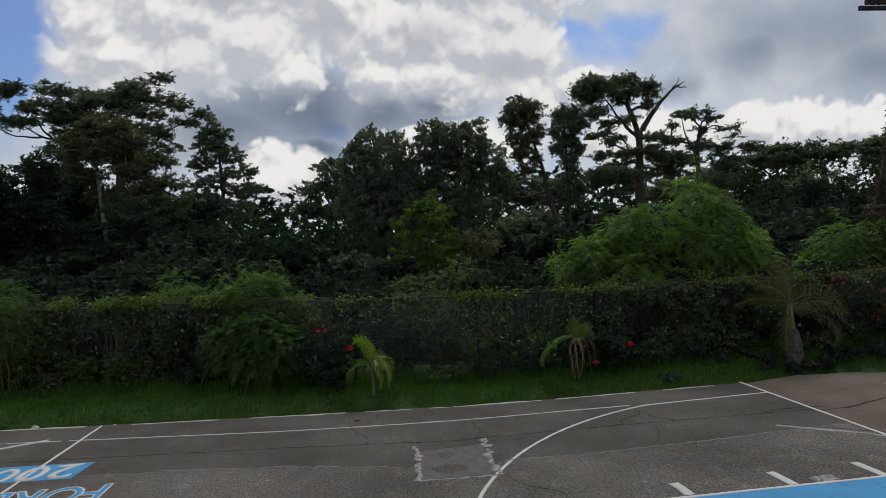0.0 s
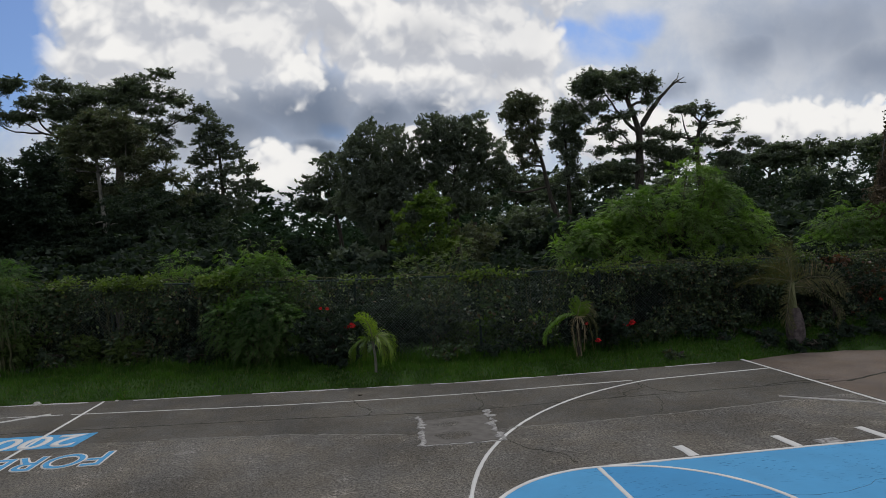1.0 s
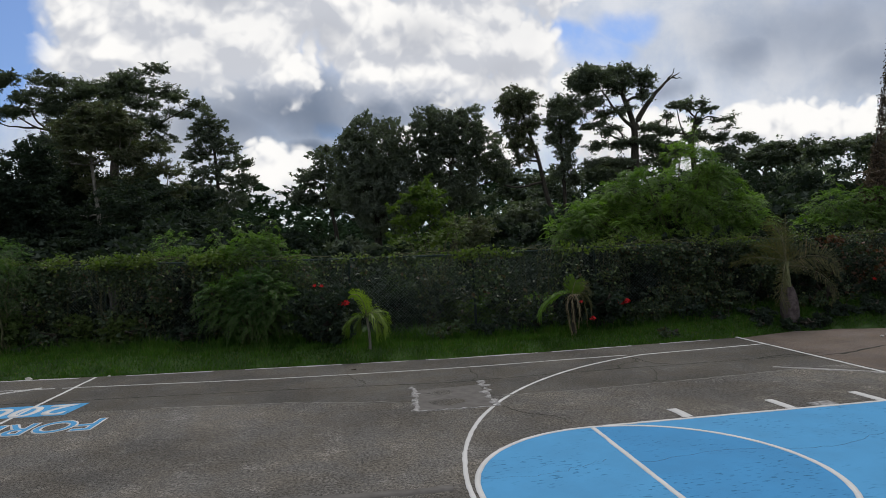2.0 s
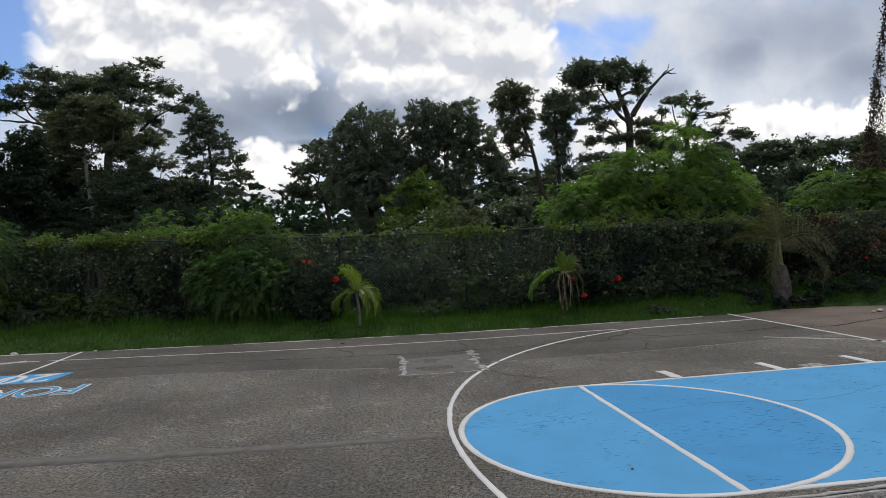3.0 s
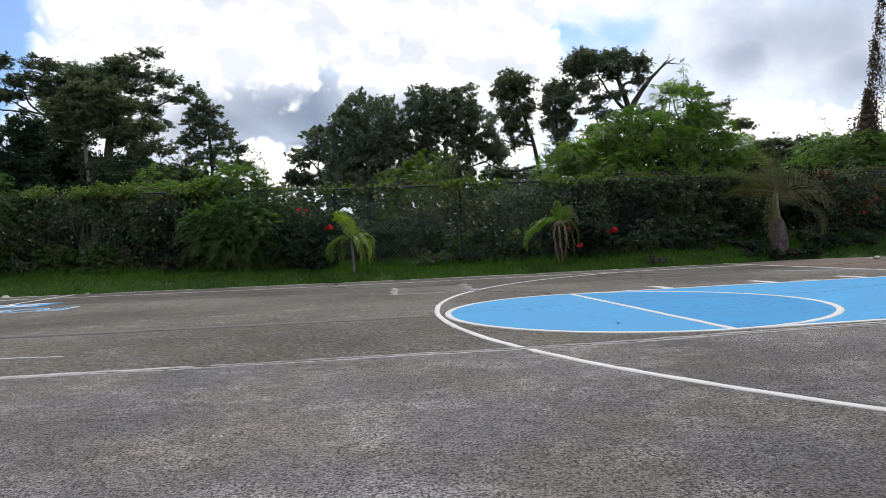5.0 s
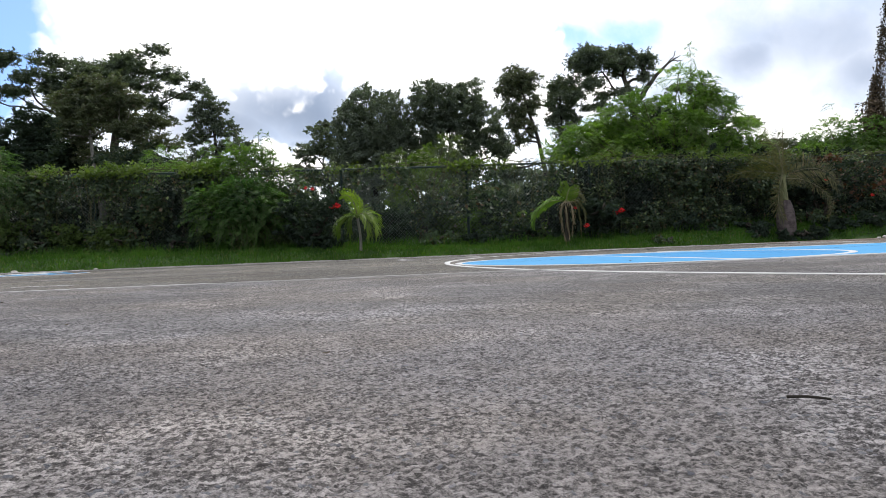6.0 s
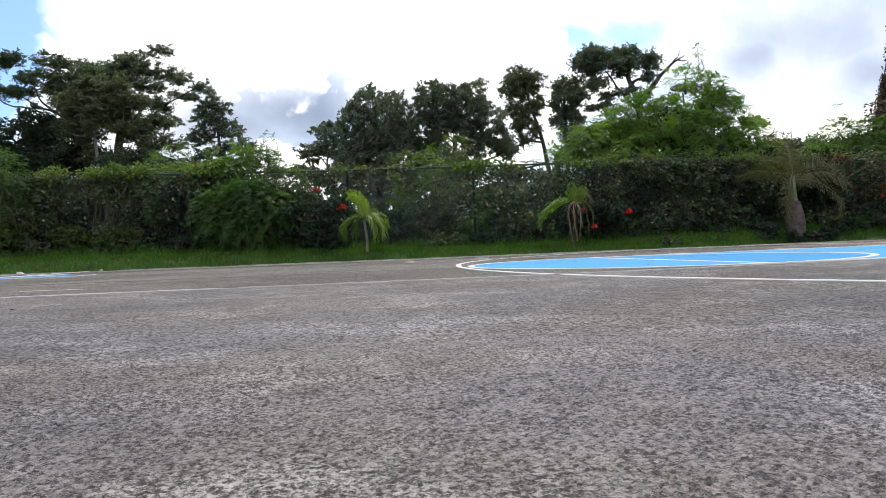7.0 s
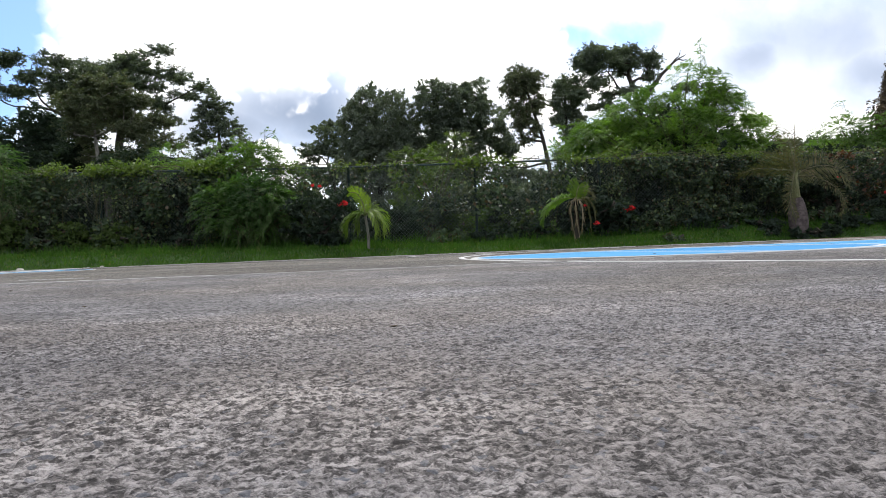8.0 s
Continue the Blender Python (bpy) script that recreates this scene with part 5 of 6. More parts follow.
feather_bush("feathery_bush", "light green feathery bush rising behind the fence rail", foot(-5.4, 11.1),
             [(-5.5, 11.0, 2.35, 0.75, 0.5, 0.55), (-6.3, 11.0, 2.15, 0.55, 0.5, 0.40), (-4.7, 10.8, 2.0, 0.6, 0.45, 0.42)],
             900, 127, M_FEATHER, frond=0.36, stems=9, shoots=12)
feather_bush("feathery_bush", "bright green leggy bush behind the fence", foot(-7.6, 11.7),
             [(-7.7, 11.8, 2.75, 0.45, 0.4, 0.32), (-7.2, 11.8, 2.35, 0.4, 0.4, 0.3), (-7.9, 11.8, 2.2, 0.5, 0.4, 0.4)], 320, 123, frond=0.36, stems=6, pairs=7)
feather_bush("feathery_bush", "bright green bush overhanging the fence", foot(-11.6, 11.0),
             [(-11.5, 10.9, 2.5, 0.65, 0.6, 0.55), (-11.4, 10.8, 1.9, 0.7, 0.5, 0.6), (-12.6, 11.0, 2.2, 0.9, 0.6, 0.6)], 900, 124, mat=M_BLUISH_SHADED, frond=0.34, stems=8, pairs=7)
feather_bush("feathery_bush", "leggy green bush with bare twig tops", foot(11.8, 11.4),
             [(11.0, 11.4, 3.0, 0.6, 0.6, 0.4), (12.2, 11.4, 3.0, 0.9, 0.7, 0.45), (11.6, 11.3, 2.4, 1.3, 0.8, 0.6), (13.4, 11.4, 2.7, 1.0, 0.8, 0.6), (10.2, 11.2, 2.3, 0.7, 0.6, 0.4)],
             1900, 125, frond=0.36, stems=14, shoots=5)
feather_bush("feathery_bush", "light green shoots rising above the fence rail", foot(-1.0, 10.9),
             [(-1.6, 10.6, 2.35, 0.55, 0.4, 0.28), (-0.6, 10.7, 2.45, 0.6, 0.4, 0.32), (-0.3, 10.8, 2.8, 0.3, 0.3, 0.3), (-1.2, 10.7, 1.7, 0.9, 0.5, 0.5)], 620, 126, mat=M_SUNLIT, frond=0.26, stems=8, pairs=7, droop=0.5)

# Added dark shrubs stand in for the shaded interior of the feathery bush.
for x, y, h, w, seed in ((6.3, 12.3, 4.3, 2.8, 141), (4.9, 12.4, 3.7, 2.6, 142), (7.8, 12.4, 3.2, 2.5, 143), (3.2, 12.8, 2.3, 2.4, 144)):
    shrub("shaded_shrub", "dense dark shrub added for the shaded inside of the feathery bush", x, y, h, w, M_UNDER, seed, 150, 44, 0.13, "shaded shrubs behind the bush", 0.2)

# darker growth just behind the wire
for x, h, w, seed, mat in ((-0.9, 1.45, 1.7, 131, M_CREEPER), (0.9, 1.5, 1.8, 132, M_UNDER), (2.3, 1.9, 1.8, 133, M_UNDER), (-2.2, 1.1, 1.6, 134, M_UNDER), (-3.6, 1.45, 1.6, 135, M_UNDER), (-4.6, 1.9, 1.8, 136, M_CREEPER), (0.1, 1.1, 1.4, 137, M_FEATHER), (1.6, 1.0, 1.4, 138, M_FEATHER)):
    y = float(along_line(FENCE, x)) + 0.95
    shrub("wild_shrub", "dark green backing shrub pressing against the wire", x, y, h, w, mat, seed, 80, 46, 0.10, "shrubs along the fence", 0.25)


# Added backing row: shade in the creeper's gaps, put into near-black leaves.
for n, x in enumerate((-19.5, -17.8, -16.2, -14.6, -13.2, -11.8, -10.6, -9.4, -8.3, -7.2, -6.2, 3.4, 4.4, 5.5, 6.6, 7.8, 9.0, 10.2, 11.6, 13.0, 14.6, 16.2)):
    shrub("wild_shrub", "dark green backing shrub pressing against the wire", x, float(along_line(FENCE, x)) + 0.85, 2.05 if x < 0 else 2.2, 1.9, M_UNDER, 700 + n, 120, 46, 0.11, "shrubs along the fence", 0.25)


for x, h, w, seed in ((-12.2, 1.5, 1.3, 741), (-11.2, 1.2, 1.2, 742), (-9.9, 1.0, 1.0, 743), (-8.75, 0.95, 0.9, 744), (-13.6, 1.4, 1.4, 745), (1.0, 0.9, 1.0, 746), (-0.5, 0.95, 1.0, 747)):
    shrub("wild_shrub", "yellow-green weedy shrub against the wire", x, float(along_line(FENCE, x)) + (-0.28 if x < -5 else 0.5), h, w, M_WEED, seed, 70, 34, 0.075, "shrubs along the fence", 0.25)


# ---- fence ----
fence = thing("chain_link_fence", "green chain-link fence with steel posts and top rail", "fence", at=(0, 9.6, 0))
POSTS = [-21.4, -18.35, -15.3, -12.25, -9.2, -6.15, -3.1, -0.08, 2.97, 6.02, 9.07, 12.1, 15.2, 18.2]
RAIL = 2.13


def on_fence(x):
    return float(along_line(FENCE, x))


def top_of(x):
    return float(np.interp(x, [-21, -9.2, -3.1, 0, 3, 12], [2.5, 2.32, 2.16, 2.13, 2.15, 2.12]))


def local(pair, origin):
    return pair[0] - np.array(origin), pair[1]


for x in POSTS:
    y = on_fence(x)
    v, f = local(tube([(x, y, lie(x, y) - 0.2), (x, y, top_of(x) + 0.03)], (0.032, 0.032), 10), (0, 9.6, 0))
    smooth(part("post", mesh_of("post", v, f), M_POST, fence))
for a, b in zip(POSTS[:-1], POSTS[1:]):
    pa, pb = np.array([a, on_fence(a), top_of(a)]), np.array([b, on_fence(b), top_of(b)])
    v, f = local(tube([pa, pb], (0.024, 0.024), 8), (0, 9.6, 0))
    smooth(part("top_rail", mesh_of("top_rail", v, f), M_POST, fence))
    length, height, pitch, pieces = b - a, 2.0, 0.085, []
    n = int((length + height) / pitch)
    for lean in (1, -1):
        for k in range(n):
            s0 = -height + k * pitch
            s, e0 = max(s0, 0), min(s0 + height, length)
            if e0 - s < 0.03:
                continue
            lo, hi = s - s0, e0 - s0
            if lean < 0:
                lo, hi = height - lo, height - hi
            ends = []
            for along_x, up in ((s, lo), (e0, hi)):
                w = along_x / length
                p = pa * (1 - w) + pb * w
                ends.append((p[0], p[1] - 0.03 + 0.004 * lean, p[2] - height + up - 0.02))
            pieces.append(tube(ends, (0.0038, 0.0038), 3))
    v, f = joined([(pv, pf[:3]) for pv, pf in pieces])
    part("chain_link", mesh_of("chain_link", v - np.array([0, 9.6, 0]), f), M_WIRE, fence)


# ---- creepers on the fence ----
def creeper(x0, x1, count, seed, depth=0.13, over=0.16, front=0.0, low=0.1, strands=26, sunlit=0.2, mat=M_CREEPER, label="dark leafy creeper covering the fence", leaf=0.095):
    rng = np.random.default_rng(seed)
    mid = (x0 + x1) / 2
    origin = (mid, on_fence(mid), 0.0)
    ob = thing("creeper", label, "climbing plant", "creepers on the fence", origin)
    sx = rng.uniform(x0, x1, strands)
    stop = low + (RAIL - low) * rng.random(strands) ** 1.6
    pieces = []
    for x, z in zip(sx, stop):
        y = on_fence(x) - 0.05
        pieces.append(tube(bend([(x, y, top_of(x) + 0.05), (x + rng.normal() * 0.15, y - 0.02, (top_of(x) + z) / 2), (x + rng.normal() * 0.2, y, z)], 5, 0.02, rng), (0.008, 0.003), 4))
    for _ in range(max(3, strands // 5)):
        a, b = np.sort(rng.uniform(x0, x1, 2))
        pieces.append(tube(bend([(a, on_fence(a), top_of(a) + 0.03), ((a + b) / 2, on_fence((a + b) / 2), top_of(a) + 0.10), (b, on_fence(b), top_of(b) + 0.02)], 6, 0.03, rng), (0.012, 0.005), 4))
    tries = count * 3
    pick = rng.integers(0, strands, tries)
    loose = rng.random(tries) < 0.6
    x = np.where(loose, rng.uniform(x0, x1, tries), sx[pick] + rng.normal(size=tries) * 0.10)
    x = np.clip(x, x0 - 0.15, x1 + 0.15)
    t = rng.random(tries)
    rail = np.array([top_of(q) for q in x])
    z = np.where(loose, rail - (rail - low) * t ** 1.15, rail - (rail - stop[pick]) * t)
    mass = 0.5 * lattice(x, z * 0.8, 0.55, seed) + 0.3 * lattice(x, z, 0.21, seed + 1) + 0.2 * lattice(x, z, 0.09, seed + 2)
    keep = np.argsort(-(mass + rng.normal(size=tries) * 0.12))[:count]
    x, z, mass = x[keep], z[keep], mass[keep]
    bulge = np.clip((mass - 0.45) * 3.2, 0, 1)
    y = along_line(FENCE, x) - 0.03 - front * 1.3 * bulge * np.sin(np.pi * np.clip(z / 2.3, 0.08, 1)) + rng.normal(size=count) * depth * 0.45
    roots = np.stack([x, y, z], -1)
    ways = unit(np.stack([rng.normal(size=count) * 0.7, -0.55 + rng.normal(size=count) * 0.4, -0.5 + rng.normal(size=count) * 0.45], -1))
    size = leaf * rng.uniform(0.6, 1.35, count) * (0.75 + 0.6 * lattice(x, z, 0.7, seed + 3))
    v, f = blades(roots, ways, random_ways(count, rng), size, size * rng.uniform(0.55, 0.8, count), 0.2)
    vines_v, vines_f = joined(pieces)
    smooth(part("vine", mesh_of("vine", vines_v - np.array(origin), vines_f), M_STEM, ob))
    part("foliage", mesh_of("foliage", v - np.array(origin), f), mat, ob)
    if front > 0.15:
        dry = []
        for _ in range(int((x1 - x0) * 5)):
            x, z = rng.uniform(x0, x1), rng.uniform(0.3, top_of(x0) - 0.1)
            y, run, drop = on_fence(x) - front - 0.08, rng.normal() * 0.35, rng.uniform(0.2, 0.8)
            dry.append(tube(bend([(x, y + 0.1, z), (x + run * 0.5, y, z - drop * 0.4), (x + run, y + 0.06, max(z - drop, 0.1))], 4, 0.015, rng), (0.006, 0.003), 4))
        dv, df = joined(dry)
        tagged(smooth(part("dry_stem", mesh_of("dry_stem", dv - np.array(origin), df), M_BARK, ob)), "bare brown stems", kind="stuff")
    # Leaves along the top rail get the brighter colour, as if in sun.
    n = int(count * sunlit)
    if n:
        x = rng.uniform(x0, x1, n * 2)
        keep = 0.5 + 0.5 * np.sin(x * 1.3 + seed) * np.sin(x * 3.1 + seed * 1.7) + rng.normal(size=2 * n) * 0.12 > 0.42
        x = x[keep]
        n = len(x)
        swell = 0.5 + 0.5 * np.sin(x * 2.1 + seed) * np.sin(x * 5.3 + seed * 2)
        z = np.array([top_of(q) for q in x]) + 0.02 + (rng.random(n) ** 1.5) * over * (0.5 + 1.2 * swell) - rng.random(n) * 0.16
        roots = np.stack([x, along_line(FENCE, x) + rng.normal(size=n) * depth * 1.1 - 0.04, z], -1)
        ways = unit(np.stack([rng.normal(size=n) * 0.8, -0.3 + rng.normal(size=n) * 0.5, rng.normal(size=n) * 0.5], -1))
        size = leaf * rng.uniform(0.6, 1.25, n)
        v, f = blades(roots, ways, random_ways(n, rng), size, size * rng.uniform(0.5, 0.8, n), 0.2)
        part("young_foliage", mesh_of("young_foliage", v - np.array(origin), f), M_SUNLIT, ob, "light yellow-green top leaves, sunlight put in their colour")
    return ob


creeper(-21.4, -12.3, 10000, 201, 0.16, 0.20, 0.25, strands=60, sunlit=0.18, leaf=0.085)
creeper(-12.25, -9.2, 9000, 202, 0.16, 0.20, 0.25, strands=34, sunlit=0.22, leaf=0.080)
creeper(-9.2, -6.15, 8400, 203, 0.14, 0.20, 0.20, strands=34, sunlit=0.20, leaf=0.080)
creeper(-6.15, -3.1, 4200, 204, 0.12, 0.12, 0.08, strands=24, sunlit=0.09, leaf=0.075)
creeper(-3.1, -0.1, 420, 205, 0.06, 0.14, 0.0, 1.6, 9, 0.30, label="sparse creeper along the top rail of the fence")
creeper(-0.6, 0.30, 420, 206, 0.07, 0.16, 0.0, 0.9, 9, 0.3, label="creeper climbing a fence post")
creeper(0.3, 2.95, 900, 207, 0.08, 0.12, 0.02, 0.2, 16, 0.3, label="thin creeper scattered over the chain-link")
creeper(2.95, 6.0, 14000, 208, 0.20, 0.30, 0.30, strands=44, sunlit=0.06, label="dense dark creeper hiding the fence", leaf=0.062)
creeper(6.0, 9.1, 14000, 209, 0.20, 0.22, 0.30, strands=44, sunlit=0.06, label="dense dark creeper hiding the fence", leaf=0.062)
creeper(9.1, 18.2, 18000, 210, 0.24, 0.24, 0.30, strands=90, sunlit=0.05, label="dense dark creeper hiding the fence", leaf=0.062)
creeper(8.6, 11.5, 420, 211, 0.2, 0.0, 0.45, 0.3, 24, 0.0, M_RUST_LEAF, "russet-leaved creeper at the foot of the hedge", 0.085)


# ---- flowering shrubs ----
def flower_shrub(label, x, y, height, width, flowers, seed, mat=M_UNDER):
    ob = shrub("flowering_shrub", label, x, y, height, width, mat, seed, 80, 55, 0.085)
    rng = np.random.default_rng(seed + 500)
    at = np.array(ob.matrix_world.translation)
    for fx, fy, fz, r in flowers:
        n = 46
        d = unit(rng.normal(size=(n, 3)))
        roots = np.array([fx, fy, fz]) + d * np.array([r, r * 0.8, r * 0.7]) * rng.uniform(0.3, 0.9, (n, 1))
        v, f = blades(roots, d + rng.normal(size=(n, 3)) * 0.4, random_ways(n, rng), np.full(n, r * 0.75), np.full(n, r * 0.55), 0.25)
        part("flower", mesh_of("flower", v - at, f), M_PETAL, ob, "red flower cluster")
    return ob


flower_shrub("dark shrub with red flower clusters by the fence", -3.7, 9.3, 1.55, 1.7, [(-3.19, 8.72, 1.20, 0.06), (-3.29, 8.76, 1.19, 0.05), (-3.87, 8.8, 1.62, 0.035), (-3.72, 8.85, 1.60, 0.035)], 301)
flower_shrub("low dark shrub with bright red flower clusters", 2.95, 9.0, 1.05, 1.5, [(3.14, 8.52, 0.84, 0.07), (3.34, 8.52, 0.87, 0.07), (3.24, 8.55, 0.82, 0.04), (2.42, 8.3, 0.55, 0.055), (2.15, 8.25, 0.95, 0.03)], 302)
flower_shrub("dark shrub with scattered orange-red flowers", 8.9, 9.1, 1.7, 2.2, [(8.60, 8.6, 1.48, 0.05), (9.75, 8.5, 1.05, 0.035)], 303, M_UNDER)
for x, y, h, w, seed in ((7.15, 8.12, 0.34, 0.5, 331), (7.62, 8.08, 0.30, 0.6, 332), (7.95, 8.2, 0.34, 0.6, 333), (6.7, 8.3, 0.3, 0.6, 334)):
    shrub("weed_clump", "low dark weeds round the palm trunk", x, y, h, w, M_UNDER, seed, 30, 28, 0.07)
shrub("weed_clump", "low dark weed clump at the grass edge", 4.12, 8.05, 0.24, 0.55, M_CREEPER, 304, 26, 22, 0.075)
# Dark weeds added where the grass lies in shade, to darken it.
for x, y, h, w, seed in ((8.5, 8.35, 0.35, 1.1, 306), (9.5, 8.2, 0.32, 1.2, 307), (10.6, 7.9, 0.34, 1.2, 308), (6.5, 8.5, 0.30, 0.9, 309)):
    shrub("weed_clump", "low dark weeds darkening the shaded grass by the hedge", x, y, h, w, M_UNDER, seed, 40, 30, 0.08)
shrub("weed_clump", "low dark weed clump at the grass edge", 5.6, 8.75, 0.28, 0.8, M_UNDER, 305, 26, 22, 0.075)
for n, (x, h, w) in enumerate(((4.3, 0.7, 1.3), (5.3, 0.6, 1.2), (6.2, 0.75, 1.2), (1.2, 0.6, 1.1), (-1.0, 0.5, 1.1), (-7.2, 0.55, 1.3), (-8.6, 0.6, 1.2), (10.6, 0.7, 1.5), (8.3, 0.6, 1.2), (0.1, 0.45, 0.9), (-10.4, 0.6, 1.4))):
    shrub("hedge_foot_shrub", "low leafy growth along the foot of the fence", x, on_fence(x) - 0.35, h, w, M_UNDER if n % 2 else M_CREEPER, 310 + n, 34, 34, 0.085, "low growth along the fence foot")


# ---- palms ----
def palm_frond(points, leaflet, count, rng, hang=0.35, rib=0.012, spread=1.0, narrow=0.036, face=0.0):
    """A rib along the points with leaflets on both sides, shorter towards both ends. face: degrees by which the blade is turned about its rib."""
    line = bend(points, 12)
    at = np.linspace(0.14, 1.0, count) * (len(line) - 1)
    i = np.clip(at.astype(int), 0, len(line) - 2)
    f = (at - i)[:, None]
    roots = line[i] * (1 - f) + line[i + 1] * f
    slope = unit(line[i + 1] - line[i])
    across = np.array([0.0, 1.0, 0.0])
    flat = unit(across - slope * (slope @ across)[:, None])
    lean = math.radians(face)
    spread = spread / (1.0 + 0.9 * hang)
    side = flat * math.cos(lean) + np.cross(slope, flat) * math.sin(lean)
    t = np.linspace(0, 1, count)
    length = leaflet * (0.40 + 0.60 * np.sin(np.pi * np.clip(t * 0.85 + 0.12, 0, 1)) ** 0.8)
    pieces = []
    for sign in (-1, 1):
        way = unit(side * sign * spread + slope * (0.45 + 0.6 * t[:, None]) + rng.normal(size=(count, 3)) * 0.07)
        L = length * rng.uniform(0.85, 1.1, count)
        half = roots + way * L[:, None] * 0.5
        tip = unit(way + np.array([0, 0, -1.0]) * hang)
        wide = L * narrow + 0.006
        first = blades(roots, way, slope, L * 0.62, wide, 0.12)
        second = blades(half - way * L[:, None] * 0.18, way * 0.5 + tip * 0.5, slope, L * 0.40, wide * 0.95, 0.12)
        third = blades(half + (way + tip) * L[:, None] * 0.06, tip, slope, L * 0.45, wide * 0.8, 0.12)
        pieces += [first, second, third]
    return joined(pieces), tube(line, (rib, rib * 0.3), 5)


def palm(name, label, base, stem, stem_radii, stem_mat, leaves, mat, seed, shaft=None, narrow=0.060):
    rng = np.random.default_rng(seed)
    base = np.array(base, float)
    ob = thing(name, label, "palm", "", tuple(base))
    v, f = tube(bend(stem, 6), np.interp(np.linspace(0, 1, 6 * (len(stem) - 1) + 1), np.linspace(0, 1, len(stem_radii)), stem_radii), 18)
    smooth(part("trunk", mesh_of("trunk", v - base, f), stem_mat, ob))
    if shaft:
        v, f = tube(bend(shaft[0], 5), shaft[1], 12)
        smooth(part("crownshaft", mesh_of("crownshaft", v - base, f), M_SHAFT, ob, "olive green smooth crownshaft"))
    for points, leaflet, count, hang, face, m in leaves:
        (v, f), (rv, rf) = palm_frond(points, leaflet, count, rng, hang, spread=1.7 if shaft and face >= 60 else 1.0, narrow=narrow, face=face)
        leaf = part("frond", mesh_of("frond", v - base, f), m or mat, ob)
        smooth(part("rib", mesh_of("rib", rv - base, rf), M_RIB if m is None else M_LOG if m is M_STRAW else M_SHAFT, leaf))
    return ob


def arch(hub, *steps):
    """Points of a rib from its hub, each given as steps to the side, in depth and up."""
    return [hub] + [(hub[0] + a, hub[1] + b, hub[2] + c) for a, b, c in steps]


b = foot(7.40, 8.45, 0.1)
hub = (7.38, 8.45, 1.55)
palm("bottle_palm", "bottle palm with swollen grey trunk and arching olive fronds", b,
     [b, (7.42, 8.45, 0.30), (7.41, 8.45, 0.55), (7.40, 8.45, 0.78), (7.38, 8.45, 0.98)], [0.200, 0.214, 0.212, 0.200, 0.168, 0.118], M_PALM_TRUNK,
     [(arch(hub, (0.05, 0.0, 0.0), (0.31, -0.08, 0.12), (0.62, -0.15, 0.16), (0.92, -0.2, 0.08), (1.13, -0.22, -0.10), (1.28, -0.22, -0.30)), 0.44, 70, 0.1, 60, None),
      (arch(hub, (0.05, -0.05, -0.06), (0.31, -0.2, -0.10), (0.62, -0.3, -0.26), (0.87, -0.35, -0.51), (0.97, -0.35, -0.77), (0.88, -0.33, -1.03)), 0.26, 58, 0.1, 62, None),
      (arch(hub, (-0.08, -0.08, 0.02), (-0.21, -0.2, -0.2), (-0.31, -0.25, -0.51), (-0.29, -0.25, -0.77), (-0.18, -0.25, -1.03)), 0.44, 60, 0.1, 60, None),
      (arch(hub, (-0.08, 0.05, 0.08), (-0.31, 0.15, 0.13), (-0.62, 0.2, 0.17), (-0.92, 0.25, 0.14), (-1.23, 0.28, 0.04)), 0.28, 54, 0.2, 45, None),
      (arch(hub, (-0.03, 0.0, 0.36), (-0.10, 0.02, 0.67), (-0.24, 0.03, 0.92), (-0.44, 0.03, 1.04)), 0.30, 44, 0.0, 62, None),
      (arch(hub, (0.02, 0.1, 0.36), (0.10, 0.25, 0.70), (0.16, 0.4, 0.86)), 0.22, 34, 0.1, 40, None),
      (arch(hub, (-0.12, 0.1, 0.25), (-0.30, 0.25, 0.42), (-0.55, 0.4, 0.46)), 0.30, 36, 0.2, 35, None),
      (arch(hub, (0.0, 0.0, 0.5), (0.02, 0.0, 0.9), (0.03, 0.0, 1.18)), 0.06, 14, 0.0, 30, None)],
     M_FROND, 401, ([(7.385, 8.45, 0.96), (7.38, 8.45, 1.22), (7.38, 8.45, 1.60)], (0.098, 0.050)), 0.034)

b = foot(-2.70, 8.4, 0.1)
hub = (-2.74, 8.4, 0.86)
